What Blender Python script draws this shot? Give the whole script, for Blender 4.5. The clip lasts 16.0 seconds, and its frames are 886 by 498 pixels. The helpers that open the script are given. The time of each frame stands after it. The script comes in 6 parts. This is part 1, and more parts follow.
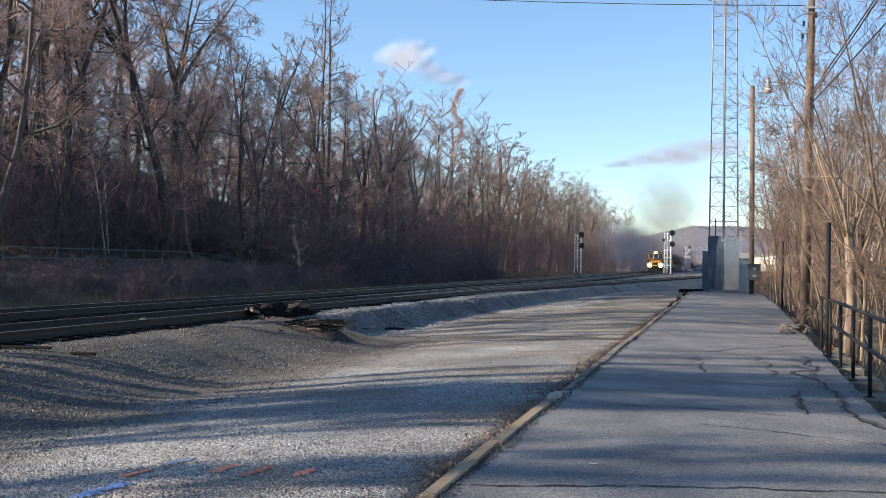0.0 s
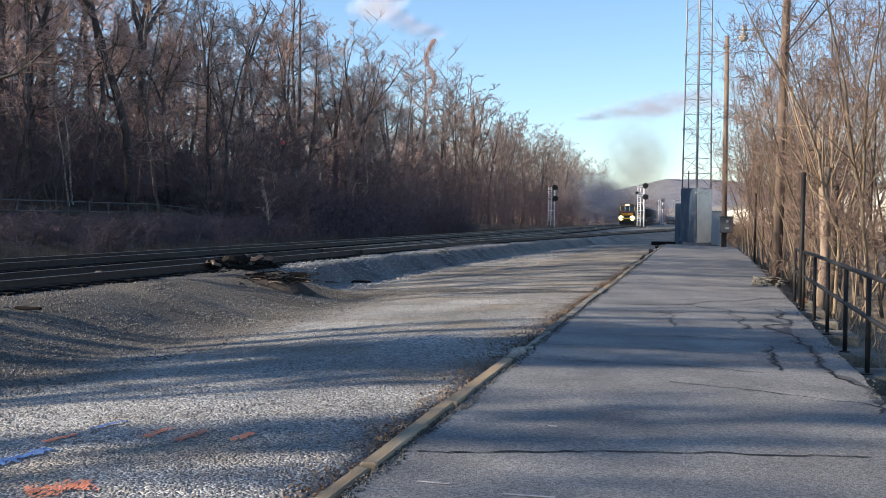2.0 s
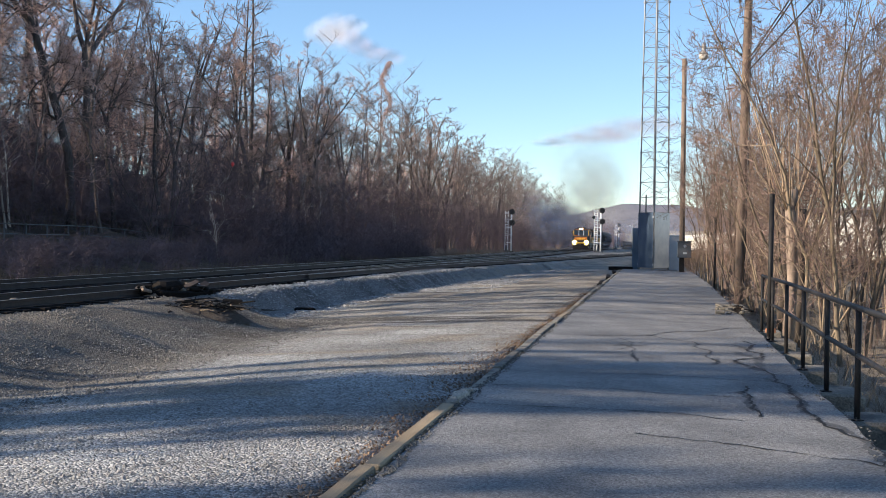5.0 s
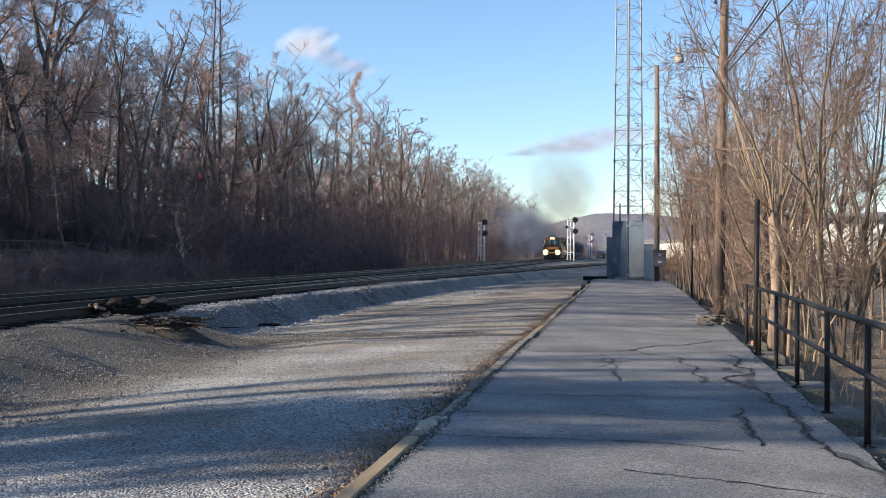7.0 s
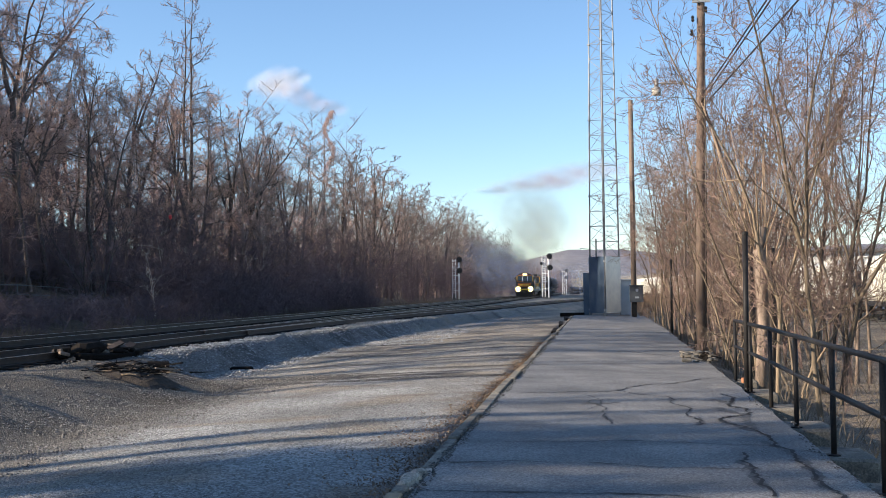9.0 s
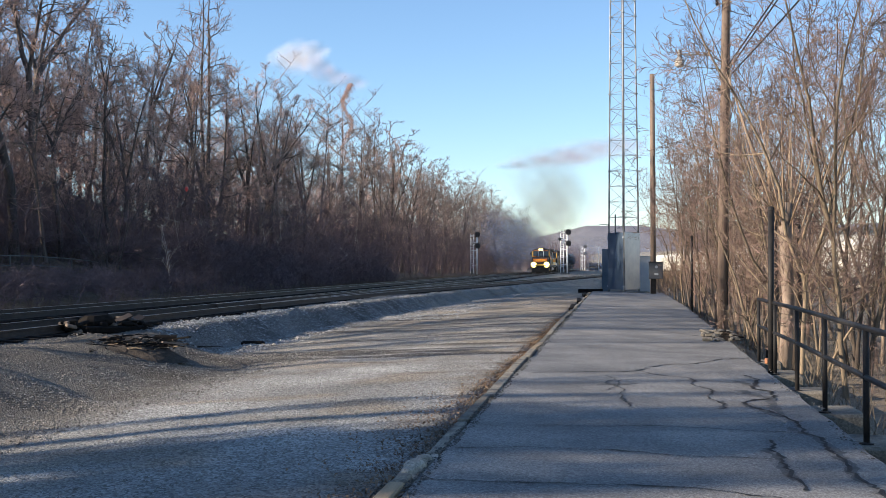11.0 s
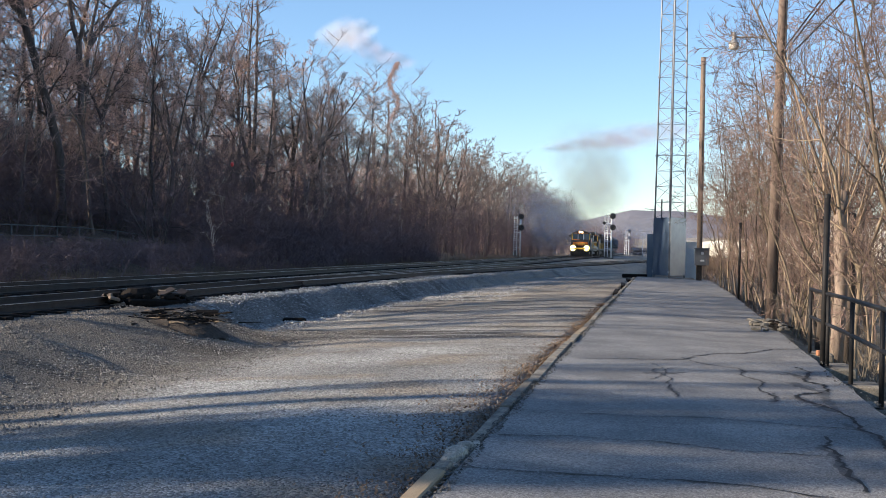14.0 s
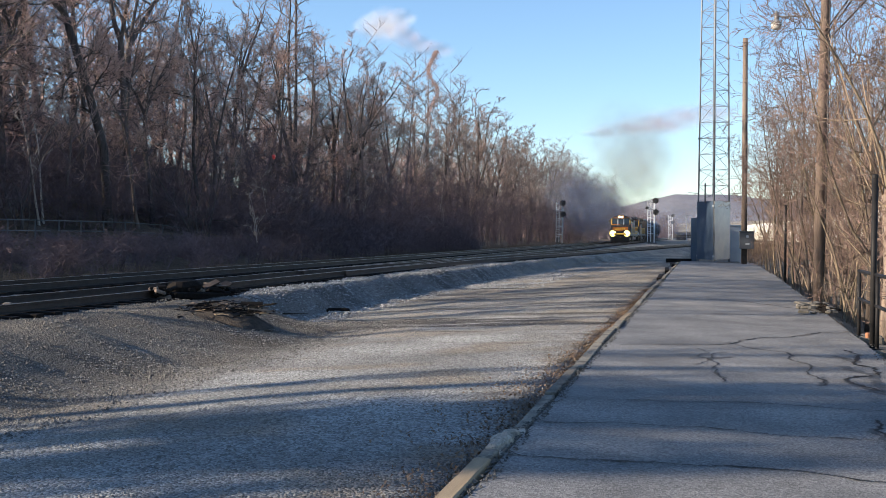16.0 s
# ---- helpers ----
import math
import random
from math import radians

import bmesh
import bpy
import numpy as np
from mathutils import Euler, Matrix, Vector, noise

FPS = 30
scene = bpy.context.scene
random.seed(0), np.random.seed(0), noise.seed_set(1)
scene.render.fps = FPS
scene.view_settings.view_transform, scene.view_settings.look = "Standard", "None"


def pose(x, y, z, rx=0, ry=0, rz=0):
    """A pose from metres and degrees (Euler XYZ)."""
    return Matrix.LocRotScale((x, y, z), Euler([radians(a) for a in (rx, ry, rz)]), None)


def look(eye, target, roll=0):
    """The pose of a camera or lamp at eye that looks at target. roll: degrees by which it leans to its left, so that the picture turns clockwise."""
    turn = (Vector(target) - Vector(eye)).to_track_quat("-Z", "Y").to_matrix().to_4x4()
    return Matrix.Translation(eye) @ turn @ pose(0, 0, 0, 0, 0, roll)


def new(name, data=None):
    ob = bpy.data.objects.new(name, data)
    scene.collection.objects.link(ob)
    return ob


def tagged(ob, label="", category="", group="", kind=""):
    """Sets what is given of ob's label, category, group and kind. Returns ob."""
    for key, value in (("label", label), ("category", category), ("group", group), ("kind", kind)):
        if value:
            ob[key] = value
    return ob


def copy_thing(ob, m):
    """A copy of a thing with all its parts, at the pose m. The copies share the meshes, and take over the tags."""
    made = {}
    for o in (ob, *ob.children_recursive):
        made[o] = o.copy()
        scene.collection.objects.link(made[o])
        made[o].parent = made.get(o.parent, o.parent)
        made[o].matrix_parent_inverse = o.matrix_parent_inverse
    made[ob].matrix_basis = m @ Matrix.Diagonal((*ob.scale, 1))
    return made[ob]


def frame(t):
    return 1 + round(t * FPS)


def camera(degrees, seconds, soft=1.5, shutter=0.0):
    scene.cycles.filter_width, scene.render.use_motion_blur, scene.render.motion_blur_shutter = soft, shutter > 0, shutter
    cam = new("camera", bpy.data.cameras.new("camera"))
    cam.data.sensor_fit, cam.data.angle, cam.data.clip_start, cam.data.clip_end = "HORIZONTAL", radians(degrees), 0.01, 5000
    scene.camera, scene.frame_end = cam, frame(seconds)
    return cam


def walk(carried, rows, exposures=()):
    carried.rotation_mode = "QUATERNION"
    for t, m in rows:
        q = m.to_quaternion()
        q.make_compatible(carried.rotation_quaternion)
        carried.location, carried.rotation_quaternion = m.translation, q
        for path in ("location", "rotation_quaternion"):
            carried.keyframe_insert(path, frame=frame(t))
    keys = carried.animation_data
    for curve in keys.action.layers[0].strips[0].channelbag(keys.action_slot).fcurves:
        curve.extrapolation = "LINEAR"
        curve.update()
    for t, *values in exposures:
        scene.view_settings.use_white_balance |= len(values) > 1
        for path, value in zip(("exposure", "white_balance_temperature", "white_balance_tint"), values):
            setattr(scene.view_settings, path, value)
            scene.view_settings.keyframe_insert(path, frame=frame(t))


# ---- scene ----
# seconds, x, y, z, yaw to the right, pitch, roll
PATH_ROWS = [
    (0.0, 0.269, 0.000, 1.641, -14.341, 0.757, -0.629),
    (0.5, 0.306, 0.161, 1.625, -13.722, 0.087, -0.680),
    (1.0, 0.324, 0.381, 1.604, -14.290, -1.986, -0.914),
    (1.5, 0.279, 0.439, 1.612, -13.965, -1.598, -1.784),
    (2.0, 0.284, 0.743, 1.600, -13.002, -1.678, -0.633),
    (2.5, 0.323, 1.136, 1.598, -11.616, -0.484, -0.479),
    (3.0, 0.279, 1.333, 1.589, -12.454, -0.455, -1.484),
    (3.5, 0.256, 1.660, 1.584, -11.570, -0.705, -0.218),
    (4.0, 0.292, 2.044, 1.584, -8.970, 0.313, 0.181),
    (4.5, 0.222, 2.228, 1.584, -10.788, -0.926, -1.396),
    (4.7, 0.200, 2.295, 1.589, -10.680, -0.449, -1.083),
    (6.8, 0.056, 3.367, 1.589, -11.025, -0.246, -0.198),
    (7.0, 0.051, 3.547, 1.596, -9.401, 0.209, -0.177),
    (7.5, -0.001, 3.726, 1.590, -9.987, -0.637, -1.080),
    (8.0, -0.133, 3.885, 1.602, -10.480, 1.225, -0.909),
    (8.5, -0.165, 3.999, 1.596, -9.739, 0.848, -0.165),
    (9.0, -0.134, 4.247, 1.603, -8.056, 2.188, 0.614),
    (9.2, -0.122, 4.307, 1.602, -7.972, 1.337, 0.431),
    (11.5, -0.161, 4.996, 1.602, -9.444, 0.903, 0.434),
    (12.0, -0.243, 5.067, 1.608, -10.255, 0.703, 0.582),
    (12.5, -0.245, 5.116, 1.604, -10.856, -0.396, -0.739),
    (13.0, -0.223, 5.156, 1.604, -10.731, 0.134, -0.703),
    (13.5, -0.220, 5.158, 1.603, -10.950, 0.009, -1.101),
    (14.0, -0.220, 5.160, 1.603, -11.245, -0.152, -1.276),
    (14.5, -0.230, 5.135, 1.607, -11.593, -0.164, -1.002),
    (15.0, -0.233, 5.162, 1.602, -11.572, -0.125, -0.538),
    (15.5, -0.225, 5.194, 1.600, -12.484, -0.662, -0.993),
    (16.0, -0.222, 5.185, 1.602, -13.440, -0.788, -0.222),
]
cam = camera(44.0, 16.0, soft=0.4)
walk(cam, [(t, pose(x, y, z, 90 + p, r, -w)) for t, x, y, z, w, p, r in PATH_ROWS], [(0.0, 1.02), (16.0, 1.02)])

# ---- world and sun ----
SUN_AZ, SUN_EL = 246.0, 19.5   # degrees to the right of the platform's line, and above the horizon
scene.cycles.transparent_max_bounces = 48
world = bpy.data.worlds.new("sky")
scene.world = world
world.use_nodes = True
wn = world.node_tree
sky = wn.nodes.new("ShaderNodeTexSky")
sky.sky_type = "NISHITA"
sky.sun_disc = False
sky.sun_elevation = radians(SUN_EL + 8)
sky.sun_rotation = radians(SUN_AZ)
sky.air_density, sky.dust_density, sky.ozone_density = 1.0, 0.0, 4.3
wn.links.new(sky.outputs[0], wn.nodes["Background"].inputs[0])
wn.nodes["Background"].inputs[1].default_value = 0.1
sun_data = bpy.data.lights.new("sun", "SUN")
sun_data.energy, sun_data.angle, sun_data.color = 5.0, radians(0.5), (1.0, 0.865, 0.70)
sun = new("sun", sun_data)
sun.matrix_world = look((60 * math.sin(radians(SUN_AZ)), 60 * math.cos(radians(SUN_AZ)), 60 * math.tan(radians(SUN_EL))), (0, 0, 0))


# ---- materials ----
def mat(name, c1, c2, scale=6.0, rough=0.85, metal=0.0, bump=0.3, fine=60.0, bump_dist=0.01, coarse=0.7, vary=0.0, spots=None, stretch=(1, 1, 1), world_pos=False, grain=None):
    """Two colours mixed by noise at two scales, with a fine relief; vary: change from object to object; spots: a third colour in patches."""
    m = bpy.data.materials.new(name)
    m.use_nodes = True
    nt = m.node_tree
    n, l = nt.nodes, nt.links
    b = n["Principled BSDF"]
    if world_pos:
        src = n.new("ShaderNodeNewGeometry").outputs["Position"]
    else:
        src = n.new("ShaderNodeTexCoord").outputs["Object"]
    mp = n.new("ShaderNodeMapping")
    mp.inputs["Scale"].default_value = stretch
    l.new(src, mp.inputs[0])
    n1, n2 = n.new("ShaderNodeTexNoise"), n.new("ShaderNodeTexNoise")
    n1.inputs["Scale"].default_value, n1.inputs["Detail"].default_value = scale, 6
    n2.inputs["Scale"].default_value, n2.inputs["Detail"].default_value = fine, 3
    l.new(mp.outputs[0], n1.inputs["Vector"])
    l.new(mp.outputs[0], n2.inputs["Vector"])
    mix = n.new("ShaderNodeMath")
    mix.operation = "MULTIPLY_ADD"
    mix.inputs[1].default_value = coarse
    l.new(n1.outputs["Fac"], mix.inputs[0])
    half = n.new("ShaderNodeMath")
    half.operation = "MULTIPLY"
    half.inputs[1].default_value = 1 - coarse
    l.new(n2.outputs["Fac"], half.inputs[0])
    l.new(half.outputs[0], mix.inputs[2])
    ramp = n.new("ShaderNodeValToRGB")
    ramp.color_ramp.elements[0].position, ramp.color_ramp.elements[1].position = 0.34, 0.66
    ramp.color_ramp.elements[0].color, ramp.color_ramp.elements[1].color = (*c1, 1), (*c2, 1)
    l.new(mix.outputs[0], ramp.inputs[0])
    col = ramp.outputs[0]
    if spots:
        n3 = n.new("ShaderNodeTexNoise")
        n3.inputs["Scale"].default_value, n3.inputs["Detail"].default_value = spots[1], 5
        l.new(mp.outputs[0], n3.inputs["Vector"])
        r3 = n.new("ShaderNodeValToRGB")
        r3.color_ramp.elements[0].position, r3.color_ramp.elements[1].position = spots[2], spots[2] + 0.12
        l.new(n3.outputs["Fac"], r3.inputs[0])
        mx = n.new("ShaderNodeMix")
        mx.data_type = "RGBA"
        l.new(r3.outputs[0], mx.inputs["Factor"])
        l.new(col, mx.inputs["A"])
        mx.inputs["B"].default_value = (*spots[0], 1)
        col = mx.outputs["Result"]
    if grain:
        vo = n.new("ShaderNodeTexVoronoi")
        vo.inputs["Scale"].default_value = grain[0]
        l.new(src, vo.inputs["Vector"])
        sp = n.new("ShaderNodeSeparateColor")
        l.new(vo.outputs["Color"], sp.inputs[0])
        gr = n.new("ShaderNodeMapRange")
        gr.inputs["To Min"].default_value, gr.inputs["To Max"].default_value = 1 - grain[1], 1 + grain[1]
        l.new(sp.outputs["Red"], gr.inputs["Value"])
        vm = n.new("ShaderNodeVectorMath")
        vm.operation = "SCALE"
        l.new(col, vm.inputs[0])
        l.new(gr.outputs[0], vm.inputs["Scale"])
        col = vm.outputs[0]
    if vary:
        oi = n.new("ShaderNodeObjectInfo")
        mr = n.new("ShaderNodeMapRange")
        mr.inputs["To Min"].default_value, mr.inputs["To Max"].default_value = 1 - vary, 1 + vary
        l.new(oi.outputs["Random"], mr.inputs["Value"])
        hs = n.new("ShaderNodeHueSaturation")
        l.new(mr.outputs[0], hs.inputs["Value"])
        l.new(col, hs.inputs["Color"])
        col = hs.outputs[0]
    l.new(col, b.inputs["Base Color"])
    b.inputs["Roughness"].default_value, b.inputs["Metallic"].default_value = rough, metal
    if bump:
        bp = n.new("ShaderNodeBump")
        bp.inputs["Strength"].default_value, bp.inputs["Distance"].default_value = bump, bump_dist
        l.new(n2.outputs["Fac"], bp.inputs["Height"])
        l.new(bp.outputs[0], b.inputs["Normal"])
    return m


def glow(name, colour, strength):
    m = bpy.data.materials.new(name)
    m.use_nodes = True
    b = m.node_tree.nodes["Principled BSDF"]
    b.inputs["Base Color"].default_value = (*colour, 1)
    b.inputs["Emission Color"].default_value = (*colour, 1)
    b.inputs["Emission Strength"].default_value = strength
    return m


def puff_material(name, colour, density, ragged=2.2):
    """Thin smoke or cloud: the deeper through the ball, the denser, with ragged noise."""
    m = bpy.data.materials.new(name)
    m.use_nodes = True
    nt = m.node_tree
    n, l = nt.nodes, nt.links
    b = n["Principled BSDF"]
    b.inputs["Base Color"].default_value = (*colour, 1)
    b.inputs["Roughness"].default_value = 1.0
    b.inputs["Specular IOR Level"].default_value = 0.0
    tc = n.new("ShaderNodeTexCoord")
    sep = n.new("ShaderNodeSeparateXYZ")
    l.new(tc.outputs["Object"], sep.inputs[0])
    com = n.new("ShaderNodeCombineXYZ")
    l.new(sep.outputs["X"], com.inputs["X"])
    l.new(sep.outputs["Z"], com.inputs["Y"])
    ln = n.new("ShaderNodeVectorMath")
    ln.operation = "LENGTH"
    l.new(com.outputs[0], ln.inputs[0])
    fall = n.new("ShaderNodeMapRange")
    fall.interpolation_type = "SMOOTHERSTEP"
    fall.inputs["From Min"].default_value, fall.inputs["From Max"].default_value = 1.0, 0.05
    l.new(ln.outputs["Value"], fall.inputs["Value"])
    nz = n.new("ShaderNodeTexNoise")
    nz.inputs["Scale"].default_value, nz.inputs["Detail"].default_value = ragged, 4
    l.new(tc.outputs["Object"], nz.inputs["Vector"])
    nr = n.new("ShaderNodeMapRange")
    nr.inputs["From Min"].default_value, nr.inputs["From Max"].default_value = 0.18, 0.7
    l.new(nz.outputs["Fac"], nr.inputs["Value"])
    mul = n.new("ShaderNodeMath")
    mul.operation = "MULTIPLY"
    l.new(fall.outputs[0], mul.inputs[0])
    l.new(nr.outputs[0], mul.inputs[1])
    mul2 = n.new("ShaderNodeMath")
    mul2.operation = "MULTIPLY"
    mul2.inputs[1].default_value = density
    l.new(mul.outputs[0], mul2.inputs[0])
    l.new(mul2.outputs[0], b.inputs["Alpha"])
    return m


def ground_material():
    """Gravel lot, coarse ballast, leaf litter and dirt, blended across the place with ragged borders."""
    m = bpy.data.materials.new("ground")
    m.use_nodes = True
    nt = m.node_tree
    n, l = nt.nodes, nt.links
    b = n["Principled BSDF"]
    pos = n.new("ShaderNodeNewGeometry").outputs["Position"]
    sep = n.new("ShaderNodeSeparateXYZ")
    l.new(pos, sep.inputs[0])
    edge = n.new("ShaderNodeTexNoise")
    edge.inputs["Scale"].default_value, edge.inputs["Detail"].default_value = 0.6, 5
    l.new(pos, edge.inputs["Vector"])
    off = n.new("ShaderNodeMath")
    off.operation = "MULTIPLY_ADD"
    off.inputs[1].default_value = 3.2
    l.new(edge.outputs["Fac"], off.inputs[0])
    l.new(sep.outputs["X"], off.inputs[2])
    mr = n.new("ShaderNodeMapRange")
    mr.inputs["From Min"].default_value, mr.inputs["From Max"].default_value = -38.4, 21.6
    l.new(off.outputs[0], mr.inputs["Value"])
    ramp = n.new("ShaderNodeValToRGB")
    stops = [(-40, (0.10, 0.068, 0.045)), (-21, (0.11, 0.08, 0.055)), (-19.0, (0.07, 0.066, 0.062)), (-11.6, (0.075, 0.072, 0.07)), (-10.9, (0.125, 0.123, 0.12)), (-9.5, (0.165, 0.158, 0.145)),
             (-8.4, (0.295, 0.272, 0.225)), (-6.5, (0.285, 0.28, 0.262)), (-2.2, (0.27, 0.265, 0.25)), (-1.7, (0.17, 0.13, 0.09)), (0.2, (0.15, 0.113, 0.078)), (4.5, (0.185, 0.142, 0.098)), (19, (0.26, 0.205, 0.14))]
    el = ramp.color_ramp.elements
    while len(el) < len(stops):
        el.new(0.5)
    for e, (x, c) in zip(el, stops):
        e.position, e.color = (x + 40) / 60, (*c, 1)
    l.new(mr.outputs[0], ramp.inputs[0])
    # bare dark soil along the foot of the near shoulder, and tan dirt worn through the gravel
    def span(src, lo, hi):
        q = n.new("ShaderNodeMapRange")
        q.interpolation_type = "SMOOTHSTEP"
        q.inputs["From Min"].default_value, q.inputs["From Max"].default_value = lo, hi
        l.new(src, q.inputs["Value"])
        return q.outputs[0]

    def both(a, b2):
        q = n.new("ShaderNodeMath")
        q.operation = "MULTIPLY"
        l.new(a, q.inputs[0])
        l.new(b2, q.inputs[1])
        return q.outputs[0]

    def over(base, colour, fac):
        q = n.new("ShaderNodeMix")
        q.data_type = "RGBA"
        l.new(fac, q.inputs["Factor"])
        l.new(base, q.inputs["A"])
        q.inputs["B"].default_value = (*colour, 1)
        return q.outputs["Result"]
    wide = n.new("ShaderNodeTexNoise")
    wide.inputs["Scale"].default_value, wide.inputs["Detail"].default_value = 0.45, 6
    l.new(pos, wide.inputs["Vector"])
    yw = n.new("ShaderNodeMath")
    yw.operation = "MULTIPLY_ADD"
    yw.inputs[1].default_value = 7.0
    l.new(wide.outputs["Fac"], yw.inputs[0])
    l.new(sep.outputs["Y"], yw.inputs[2])
    lot = both(span(off.outputs[0], -7.6, -5.6), span(off.outputs[0], 0.2, -0.6))
    worn = n.new("ShaderNodeMath")
    worn.operation = "MAXIMUM"
    l.new(span(wide.outputs["Fac"], 0.50, 0.64), worn.inputs[0])
    l.new(span(yw.outputs[0], 24, 48), worn.inputs[1])
    tan = both(lot, worn.outputs[0])
    soil = both(both(span(off.outputs[0], -4.2, -6.2), span(off.outputs[0], -10.6, -9.6)), span(yw.outputs[0], 34.5, 29.5))
    ground_colour = over(over(ramp.outputs[0], (0.24, 0.207, 0.165), tan), (0.10, 0.088, 0.072), soil)
    # long ragged dark streaks: trunk shadows across the far lot, put into the colour
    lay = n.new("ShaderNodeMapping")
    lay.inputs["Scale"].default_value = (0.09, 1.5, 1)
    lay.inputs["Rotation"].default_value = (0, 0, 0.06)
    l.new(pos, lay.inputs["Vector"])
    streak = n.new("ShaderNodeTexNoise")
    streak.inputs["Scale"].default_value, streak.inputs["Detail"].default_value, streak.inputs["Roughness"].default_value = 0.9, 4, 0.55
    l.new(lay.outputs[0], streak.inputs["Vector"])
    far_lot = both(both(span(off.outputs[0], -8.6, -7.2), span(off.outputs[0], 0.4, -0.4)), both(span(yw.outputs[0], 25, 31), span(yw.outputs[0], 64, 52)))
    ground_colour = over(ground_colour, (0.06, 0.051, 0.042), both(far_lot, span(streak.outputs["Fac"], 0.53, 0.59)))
    vor = n.new("ShaderNodeTexVoronoi")
    vor.inputs["Scale"].default_value = 44
    l.new(pos, vor.inputs["Vector"])
    vor2 = n.new("ShaderNodeTexVoronoi")
    vor2.inputs["Scale"].default_value = 11
    l.new(pos, vor2.inputs["Vector"])
    n2 = n.new("ShaderNodeTexNoise")
    n2.inputs["Scale"].default_value, n2.inputs["Detail"].default_value = 0.35, 8
    l.new(pos, n2.inputs["Vector"])
    v1 = n.new("ShaderNodeMapRange")
    v1.inputs["To Min"].default_value, v1.inputs["To Max"].default_value = 0.38, 1.62
    cs = n.new("ShaderNodeSeparateColor")
    l.new(vor.outputs["Color"], cs.inputs[0])
    l.new(cs.outputs["Red"], v1.inputs["Value"])
    v2 = n.new("ShaderNodeMapRange")
    v2.inputs["From Min"].default_value, v2.inputs["From Max"].default_value = 0.3, 0.7
    v2.inputs["To Min"].default_value, v2.inputs["To Max"].default_value = 0.55, 1.42
    l.new(n2.outputs["Fac"], v2.inputs["Value"])
    mm = n.new("ShaderNodeMath")
    mm.operation = "MULTIPLY"
    l.new(v1.outputs[0], mm.inputs[0])
    l.new(v2.outputs[0], mm.inputs[1])
    sc = n.new("ShaderNodeVectorMath")
    sc.operation = "SCALE"
    l.new(ground_colour, sc.inputs[0])
    l.new(mm.outputs[0], sc.inputs["Scale"])
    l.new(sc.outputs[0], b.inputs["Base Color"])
    b.inputs["Roughness"].default_value = 0.92
    add = n.new("ShaderNodeMath")
    add.operation = "ADD"
    l.new(vor.outputs["Distance"], add.inputs[0])
    l.new(vor2.outputs["Distance"], add.inputs[1])
    bp = n.new("ShaderNodeBump")
    bp.invert = True
    bp.inputs["Strength"].default_value, bp.inputs["Distance"].default_value = 1.0, 0.024
    l.new(add.outputs[0], bp.inputs["Height"])
    l.new(bp.outputs[0], b.inputs["Normal"])
    return m


M_GROUND = ground_material()
M_ASPHALT = mat("asphalt", (0.085, 0.084, 0.084), (0.25, 0.242, 0.23), 0.9, 0.85, bump=0.9, fine=75, bump_dist=0.008, coarse=0.5, spots=((0.26, 0.245, 0.225), 0.5, 0.6), grain=(70, 0.45))
M_STAIN = mat("damp_stain", (0.04, 0.04, 0.042), (0.09, 0.088, 0.086), 6, 0.75, bump=0.4, grain=(70, 0.4))
M_TAR = mat("tar", (0.012, 0.012, 0.013), (0.03, 0.03, 0.03), 8, 0.6, bump=0.3)
M_CURB = mat("curb", (0.13, 0.112, 0.088), (0.25, 0.22, 0.17), 5, 0.9, bump=0.5, fine=45, vary=0.3, spots=((0.07, 0.06, 0.05), 3.0, 0.53), grain=(60, 0.3))
M_CURB_WOOD = mat("curb_wood", (0.20, 0.145, 0.085), (0.38, 0.285, 0.175), 3, 0.85, bump=0.4, stretch=(4, 0.4, 4))
M_CONCRETE = mat("concrete", (0.085, 0.075, 0.06), (0.20, 0.175, 0.14), 3, 0.9, bump=0.5, fine=40, spots=((0.05, 0.047, 0.042), 2.0, 0.52), grain=(60, 0.3))
M_PALESTONE = mat("pale_concrete", (0.22, 0.20, 0.165), (0.42, 0.385, 0.32), 6, 0.9, bump=0.5, fine=45, grain=(60, 0.3))
M_STONE = mat("stone", (0.10, 0.095, 0.088), (0.31, 0.29, 0.26), 1.6, 0.9, bump=0, fine=14, coarse=0.3, world_pos=True)
M_BALLAST = mat("ballast", (0.05, 0.049, 0.047), (0.46, 0.45, 0.43), 2.0, 0.9, bump=0, fine=10, coarse=0.3, world_pos=True)
M_CRUMB = mat("asphalt_crumb", (0.02, 0.02, 0.02), (0.12, 0.115, 0.105), 1.6, 0.9, bump=0, fine=14, coarse=0.3, world_pos=True)
M_TIE = mat("tie", (0.006, 0.005, 0.0045), (0.018, 0.0145, 0.012), 3, 0.9, bump=0.4, vary=0.3, stretch=(0.5, 4, 4))
M_RAIL = mat("rail_steel", (0.022, 0.016, 0.013), (0.05, 0.036, 0.028), 4, 0.65, 0.2, bump=0.1)
M_RAILTOP = mat("rail_top", (0.5, 0.5, 0.52), (0.62, 0.62, 0.64), 4, 0.28, 1.0, bump=0.02)
M_BLACKPAINT = mat("black_paint", (0.012, 0.012, 0.013), (0.03, 0.027, 0.025), 6, 0.5, 0.0, bump=0.15, spots=((0.05, 0.028, 0.018), 5.0, 0.66))
for m_dull in (M_TIE, M_TAR, M_BLACKPAINT):
    m_dull.node_tree.nodes["Principled BSDF"].inputs["Specular IOR Level"].default_value = 0.12
M_TOWER = mat("tower_steel", (0.19, 0.20, 0.215), (0.31, 0.32, 0.33), 1.5, 0.6, 0.25, bump=0.06)
